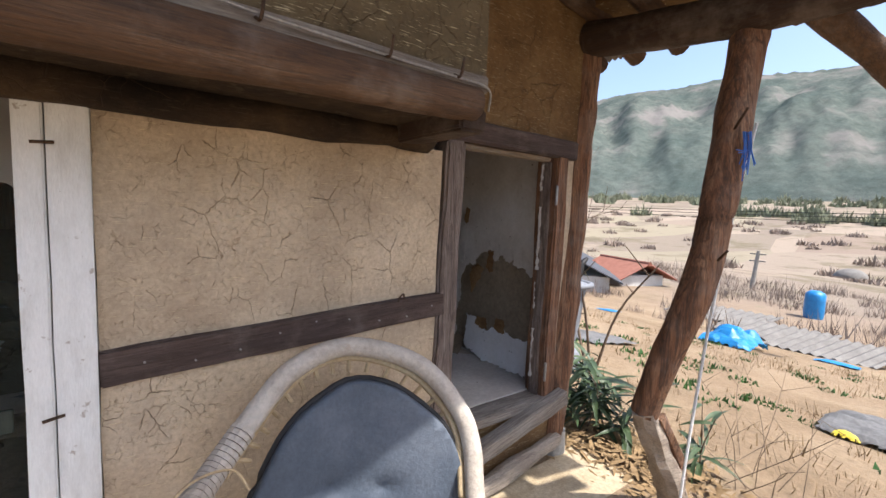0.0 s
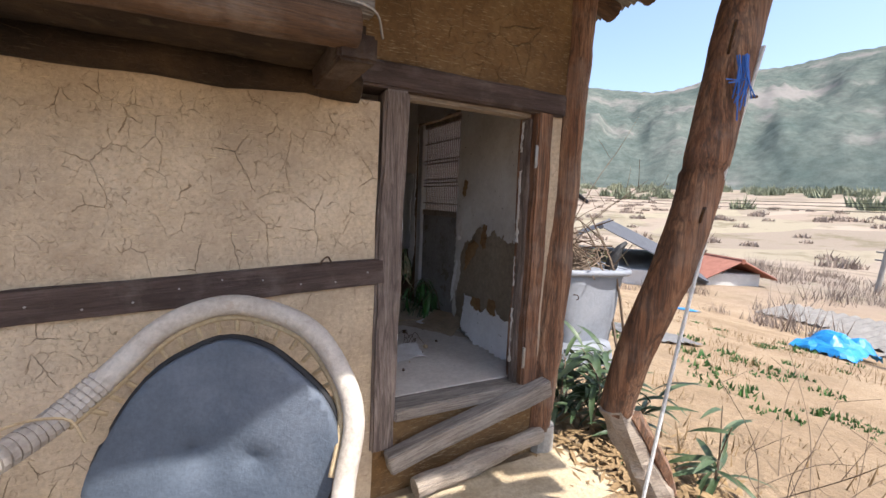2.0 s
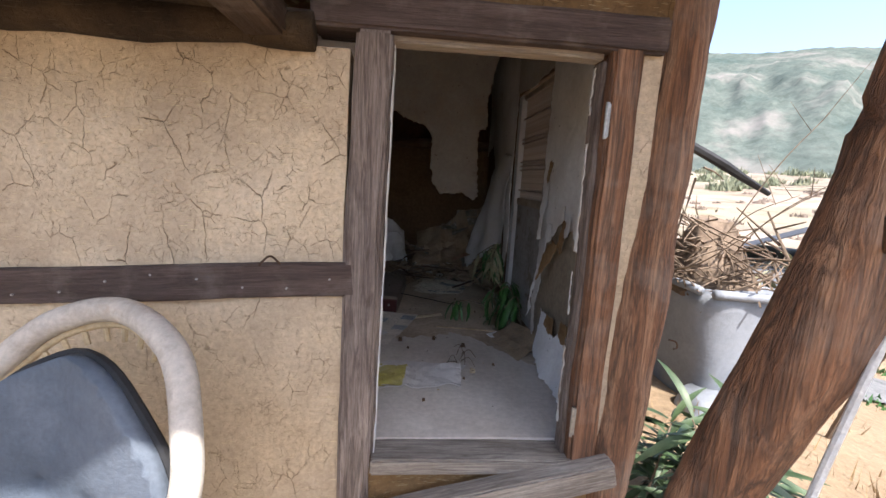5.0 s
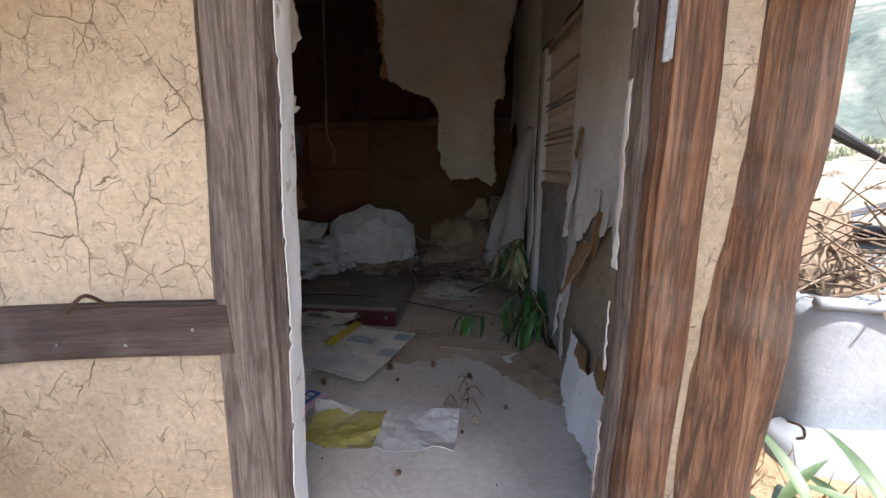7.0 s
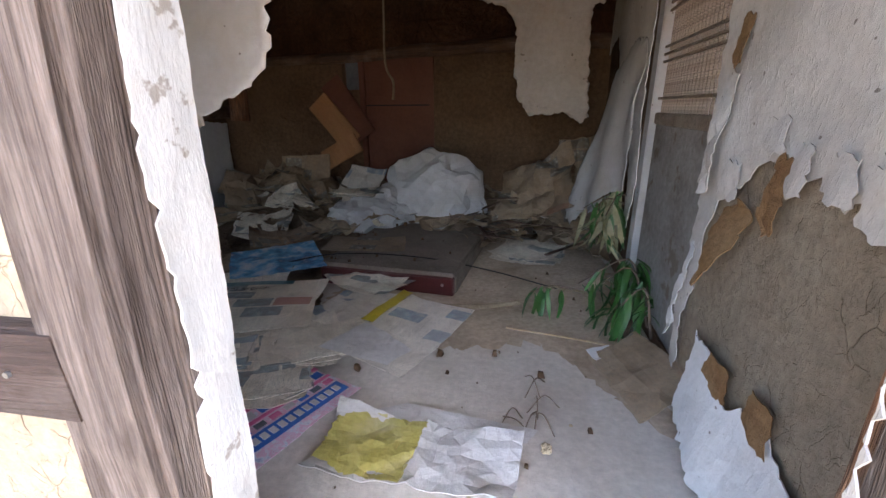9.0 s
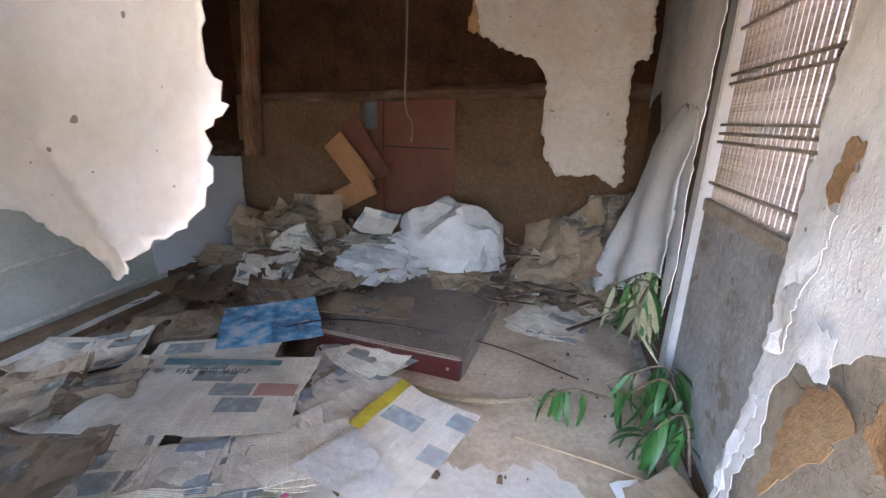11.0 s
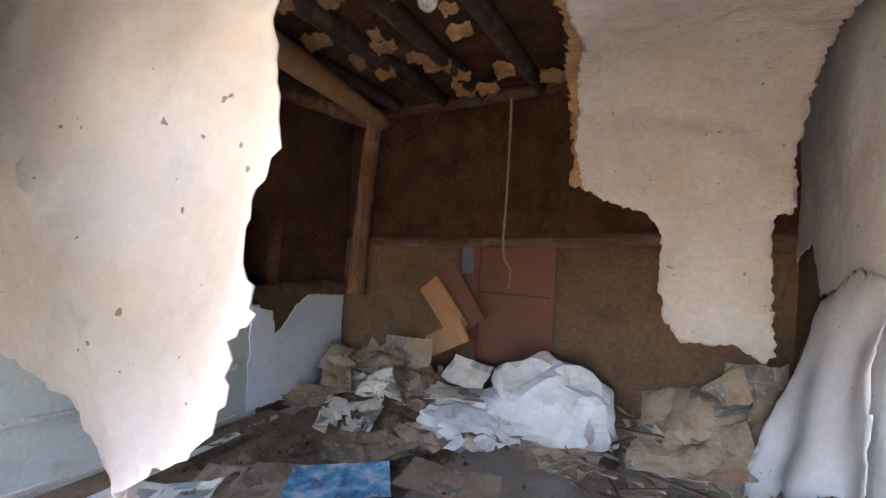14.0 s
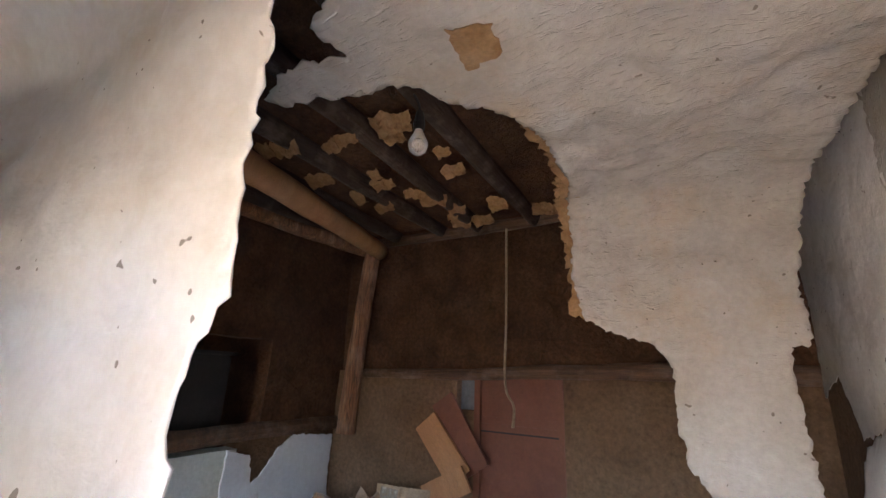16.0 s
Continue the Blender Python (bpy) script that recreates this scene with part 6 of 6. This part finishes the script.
def shreds(name, label, n, material, seed, zone):
    """Torn bits of paper, curled, over the rubbish."""
    rng = random.Random(seed)
    V, F = [], []
    for k in range(n):
        x, y = rng.uniform(zone[0], zone[1]), rng.uniform(zone[2], zone[3])
        z = (0.135 if -0.6 < x < 0.13 and 1.75 < y < 2.5 else 0.075 if x < -0.3 else 0.012) + heap(x, y) + rng.uniform(0.0, 0.05)
        L, W = rng.uniform(0.03, 0.1), rng.uniform(0.015, 0.05)
        m = pose(x, y, z, rng.uniform(-25, 25), rng.uniform(-25, 25), rng.uniform(0, 360))
        i = len(V)
        c = rng.uniform(-0.02, 0.03)
        for u in (-1, -0.3, 0.4, 1):
            for v in (-1, 1):
                V.append(m @ Vector((u * L * rng.uniform(0.8, 1.1), v * W * rng.uniform(0.6, 1.1), c * u * u)))
        F += [(i + 2 * q, i + 2 * q + 2, i + 2 * q + 3, i + 2 * q + 1) for q in range(3)]
    me = bpy.data.meshes.new(name)
    me.from_pydata(V, [], F)
    me.materials.append(material)
    return tagged(new(name, me), label, "paper scraps", kind="stuff")


shreds("paper_shreds", "torn brown scraps of old newsprint over the rubbish", 90, NEWS_OLD, 71, (-1.85, 0.95, 2.45, 3.1))
shreds("paper_shreds", "torn pale scraps of newsprint over the rubbish", 26, NEWS, 72, (-1.8, 0.9, 2.4, 3.05))
shreds("plaster_shreds", "broken flakes of brown mud and backing over the rubbish", 60, SOIL, 73, (-1.85, -0.7, 1.6, 3.1))
rl = random.Random(83)
lath_bm = box(-0.5, 0.5, -0.011, 0.011, -0.004, 0.004, 0.002)
lath_mesh = bpy.data.meshes.new("strip")
lath_bm.to_mesh(lath_mesh)
lath_bm.free()
lath_mesh.materials.append(WOOD_BEAM_X)
for k in range(18):
    x, y = rl.uniform(0.1, 0.85) if k < 9 else rl.uniform(-1.6, 0.1), rl.uniform(2.35, 2.95)
    t = thing("broken_lath", "thin broken brown lath lying on the rubbish heap", "lath", group="broken laths", m=pose(x, y, heap(x, y) + 0.07, 0, rl.uniform(-14, 14), rl.uniform(-70, 70)))
    share("strip", lath_mesh, t, Matrix.Diagonal((rl.uniform(0.2, 0.5), rl.uniform(0.7, 1.6), 1, 1)))

# rope, clods, twigs on the floor
t = thing("straw_rope", "twisted straw rope lying on the floor", "rope")
part("rope", tube([(-0.15, 1.62, 0.014), (0.1, 1.58, 0.014), (0.3, 1.6, 0.014), (0.5, 1.68, 0.014)], 0.012, 8, 0.3, 20), ROPE, t)
t = thing("dry_stalk", "long thin pale stalk lying on the floor", "stalk")
part("stalk", tube([(0.45, 1.42, 0.008), (0.8, 1.36, 0.008), (1.0, 1.3, 0.008)], 0.004, 5), CANE, t)
t = thing("tangled_twigs", "small tangle of thin dry stems on the floor", "twigs")
rng = random.Random(5)
for k in range(9):
    a = Vector((0.52 + rng.uniform(-.07, .07), 0.9 + rng.uniform(-.07, .07), 0.006))
    b = a + Vector((rng.uniform(-.12, .12), rng.uniform(-.12, .12), 0))
    part("stem", tube([a, (a + b) / 2 + Vector((0, 0, rng.uniform(0.01, 0.06))), b], 0.0022, 5), TWIG, t)
t = thing("black_cable", "thin black cable trailing over the papers", "cable")
part("cable", tube([(-1.5, 1.0, 0.11), (-1.0, 1.5, 0.12), (-0.6, 1.85, 0.15), (-0.1, 1.9, 0.15), (0.3, 2.0, 0.06), (0.7, 1.9, 0.012)], 0.004, 6, 0, 10), BLACK, t)
for x, y, s in ((0.6, 0.7, 0.016), (0.5, 0.78, 0.007), (0.68, 0.82, 0.006), (0.4, 0.5, 0.007)):
    t = thing("plaster_crumb", "small pale crumb of plaster on the floor", "plaster crumb", group="plaster crumbs")
    part("crumb", lump(x, y, s, s, s, s, 3, 0.4), STONE, t)


def soil(u, v):
    edge = min(1, max(0, (u + 2.0) * 3)) * min(1, max(0, (-0.25 - u) * 2.5)) * min(1, max(0, (v - 0.3) * 1.6))
    back = heap(u, v)
    return Vector((u, v, 0.002 + edge * (0.03 + 0.03 * noise.noise(Vector((u * 4, v * 4, 0))) + 0.012 * noise.noise(Vector((u * 19, v * 19, 0)))) + back))


tagged(part("fallen_soil", sheet([(-1.84, 0.35), (-0.9, 0.4), (-0.45, 0.7), (-0.3, 1.2), (-0.62, 1.75), (-0.62, 2.4), (-0.5, 2.85), (0.95, 2.9), (1.0, 3.15), (-2.0, 3.15), (-1.9, 2.2)], soil, 0.045, 0.02, 5), SOIL, smooth=True), "brown soil fallen from the walls over the floor", "soil", kind="stuff")
tagged(part("floor_dust", sheet([(-0.5, 1.3), (-0.1, 1.25), (0.25, 1.2), (0.6, 1.32), (0.85, 1.0), (1.02, 0.75), (1.03, 3.0), (-0.4, 3.0)], lambda u, v: Vector((u, v, 0.0035 + 0.003 * abs(noise.noise(Vector((u * 6, v * 6, 2)))))), 0.06, 0.03, 9), DUST, smooth=True), "tan earth dust lying over the linoleum floor", "dust", kind="stuff")
bm = bmesh.new()
rng = random.Random(19)
cube = [(-1, -1, -1), (1, -1, -1), (1, 1, -1), (-1, 1, -1), (-0.6, -0.7, 1), (0.7, -0.6, 1), (0.6, 0.7, 1), (-0.7, 0.6, 1)]
for k in range(700):
    x, y = rng.uniform(-1.9, 0.95), rng.uniform(0.3, 3.1)
    if x > -0.3 and rng.random() < 0.75:
        continue
    s = rng.choice((0.004, 0.005, 0.006, 0.009, 0.014)) * rng.uniform(0.6, 1.2)
    z = soil(x, y).z + s * 0.6 if x < -0.5 else s
    if -0.6 < x < 0.2 and 1.75 < y < 2.8:
        z = 0.132 + s
    c = [bm.verts.new(Vector((x + a * s * rng.uniform(.6, 1.2), y + b * s * rng.uniform(.6, 1.2), z + e * s * rng.uniform(.6, 1)))) for a, b, e in cube]
    for f in ((0, 1, 2, 3), (4, 5, 6, 7), (0, 1, 5, 4), (1, 2, 6, 5), (2, 3, 7, 6), (3, 0, 4, 7)):
        bm.faces.new([c[i] for i in f])
tagged(part("earth_crumbs", bm, MUD_DIM), "crumbs of dry mud scattered over floor and papers", "earth crumbs", kind="stuff")

# ---------------- yard and valley ----------------
def cloth_heap(label, x, y, w, d, h, material, seed, name="tarpaulin", category="tarpaulin"):
    z0 = ground_z(x, y)
    t = thing(name, label, category)
    poly = [(x - w / 2, y - d / 2), (x + w / 2, y - d / 2 * 0.8), (x + w / 2 * 0.9, y + d / 2), (x - w / 2, y + d / 2 * 0.9)]

    def fn(u, v):
        e = max(0, 1 - ((u - x) / (w / 2)) ** 2) * max(0, 1 - ((v - y) / (d / 2)) ** 2)
        return Vector((u, v, ground_z(u, v) + 0.02 + h * e ** 0.5 * (0.6 + 0.7 * abs(noise.noise(Vector((u * 2.2, v * 2.2, seed))))) + 0.06 * h * noise.noise(Vector((u * 7, v * 7, seed)))))
    part("cloth", sheet(poly, fn, max(w, d) / 26, 0.02, seed), material, t)


cloth_heap("crumpled bright blue tarpaulin heap on the slope", 11.6, 2.3, 1.9, 1.2, 0.5, TARP, 3)
cloth_heap("flat bright blue sheet on the slope", 13.2, 0.5, 1.1, 0.9, 0.08, TARP, 4, "blue_sheet", "sheet")
cloth_heap("flat bright blue sheet by the fence", 13.4, 7.0, 0.9, 0.7, 0.08, TARP, 5, "blue_sheet", "sheet")
cloth_heap("grey ground sheet under the weeds", 5.6, 2.6, 1.6, 1.0, 0.12, GREY_CLOTH, 6, "ground_sheet", "sheet")
cloth_heap("black plastic rubbish heap on the earth", 4.7, -1.2, 1.5, 0.9, 0.22, GREY_CLOTH, 7, "rubbish_heap", "rubbish")
cloth_heap("yellow plastic scrap in the rubbish", 4.1, -1.0, 0.35, 0.2, 0.1, YELLOW, 8, "plastic_scrap", "plastic scrap")
t = thing("utility_pole", "grey concrete utility pole in the fields", "utility pole")
zp = ground_z(36, 9.2)
part("pole", tube([(36, 9.2, zp - 0.5), (36, 9.0, -0.9)], [0.17, 0.12], 10, 0, 2), CONCRETE, t)
for z in (-1.2, -1.7):
    part("crossarm", box(35.95, 36.05, 8.5, 9.5, z, z + 0.1, 0.01), CONCRETE, t)
t = thing("power_lines", "thin dark power lines crossing the valley", "power lines")
for z in (3.2, 4.0, 4.6):
    part("line", tube([(110, 120, z), (95, 20, z - 1.4), (90, -90, z)], 0.06, 5, 0, 8), BLACK, t)
t = thing("ball_lamp_post", "grey ball-headed lamp post on the slope", "lamp post")
zb = ground_z(12, 0.33)
part("post", tube([(12, 0.36, zb - 0.2), (12, 0.3, -0.55)], 0.035, 8, 0, 2), CONCRETE, t)
part("ball", lump(12, 0.32, 0, 0.3, 0.3, 0.2, 2, 0.02), CORR, t)
t.children[1].location = (0, 0, -1.6)
t = thing("blue_tank", "blue water tank in the fields", "tank")
zt = ground_z(25, 3.4)
part("tank_body", tube([(25, 3.4, zt - 0.1), (25, 3.4, zt + 0.3), (25, 3.4, zt + 1.1), (25, 3.4, zt + 1.3)], [0.36, 0.4, 0.39, 0.2], 16, 0, 3), TARP, t, smooth=True)
for x, y, w in ((17, 3.2, 3.0), (15.5, 1.3, 2.6), (19, 5.5, 3.5)):
    t = thing("low_shed_roof", "weathered grey corrugated sheet laid over a low shed", "shed roof")
    z = ground_z(x, y)
    bm = bmesh.new()
    cols = []
    for i in range(41):
        yy = y - w / 2 + w * i / 40
        zz = z + 0.35 + 0.04 * math.sin(i * 1.57)
        cols.append((bm.verts.new((x - 0.8, yy, zz - 0.2)), bm.verts.new((x + 0.8, yy - 0.5, zz + 0.1))))
    for a, b in zip(cols, cols[1:]):
        bm.faces.new((a[0], b[0], b[1], a[1]))
    solid(part("sheet", bm, CORR, t), 0.02)
    part("support", box(x - 0.6, x + 0.6, y - w / 2 + 0.2, y + w / 2 - 0.2, z - 0.3, z + 0.16, 0.01), CONCRETE, t)

# scrub, weeds and far trees, too many to count
def blades(name, label, spots_, material, seed, n, h, w, category, wide=1.0):
    rng = random.Random(seed)
    V, F = [], []
    for x, y, s in spots_:
        z = ground_z(x, y)
        for k in range(n):
            a, r = rng.uniform(0, 6.283), s * wide * math.sqrt(rng.random())
            px, py = x + r * math.cos(a), y + r * math.sin(a)
            lean = Vector((rng.uniform(-.5, .5), rng.uniform(-.5, .5), 1)).normalized()
            L = s * h * rng.uniform(0.4, 1.1) * (1.1 - 0.6 * r / (s * wide + 1e-6))
            b = rng.uniform(0, 6.283)
            side = Vector((math.cos(b), math.sin(b), 0)) * w * s * rng.uniform(0.5, 1.3)
            p = Vector((px, py, z - 0.02 * s + (rng.random() * 0.5 * L if wide < 0.9 else 0)))
            i = len(V)
            V += [p - side, p + side, p + lean * L]
            F.append((i, i + 1, i + 2))
    me = bpy.data.meshes.new(name)
    me.from_pydata(V, [], F)
    me.materials.append(material)
    return tagged(new(name, me), label, category, kind="stuff")


rng = random.Random(44)
near = [(rng.uniform(3, 11), rng.uniform(-2, 5), rng.uniform(0.12, 0.3)) for _ in range(70)]
blades("green_weeds", "low green weeds sprouting on the slope", near, LEAF, 1, 40, 0.5, 0.09, "weeds")
strawy = [(rng.uniform(1.7, 12), rng.uniform(-3, 7), rng.uniform(0.1, 0.35)) for _ in range(260)]
blades("dry_grass", "dry straw-coloured grass tufts on the slope", strawy, STRAW, 2, 24, 0.8, 0.02, "dry grass")
scrub = [(rng.uniform(15, 45), rng.uniform(-14, 30), rng.uniform(0.5, 1.3)) for _ in range(240)]
blades("bare_scrub", "bare brown twiggy scrub below the yard", scrub, SCRUB, 3, 70, 1.3, 0.02, "scrub")
mid = [(rng.uniform(60, 200), rng.uniform(-60, 160), rng.uniform(1.2, 2.8)) for _ in range(170)]
blades("far_scrub", "brown scrub between the far fields", mid, SCRUB, 4, 60, 1.0, 0.1, "scrub")
far = []
for _ in range(900):
    a, d = radians(rng.uniform(-50, 85)), rng.uniform(200, 470)
    if noise.noise(Vector((a * 6, d * 0.012, 3))) > -0.05 + (330 - d) * 0.002:
        far.append((d * math.cos(a), d * math.sin(a), rng.uniform(2.5, 5.5)))
blades("far_woods", "hazy green woods at the mountain foot", far, WOODS, 5, 60, 1.5, 0.16, "woods")
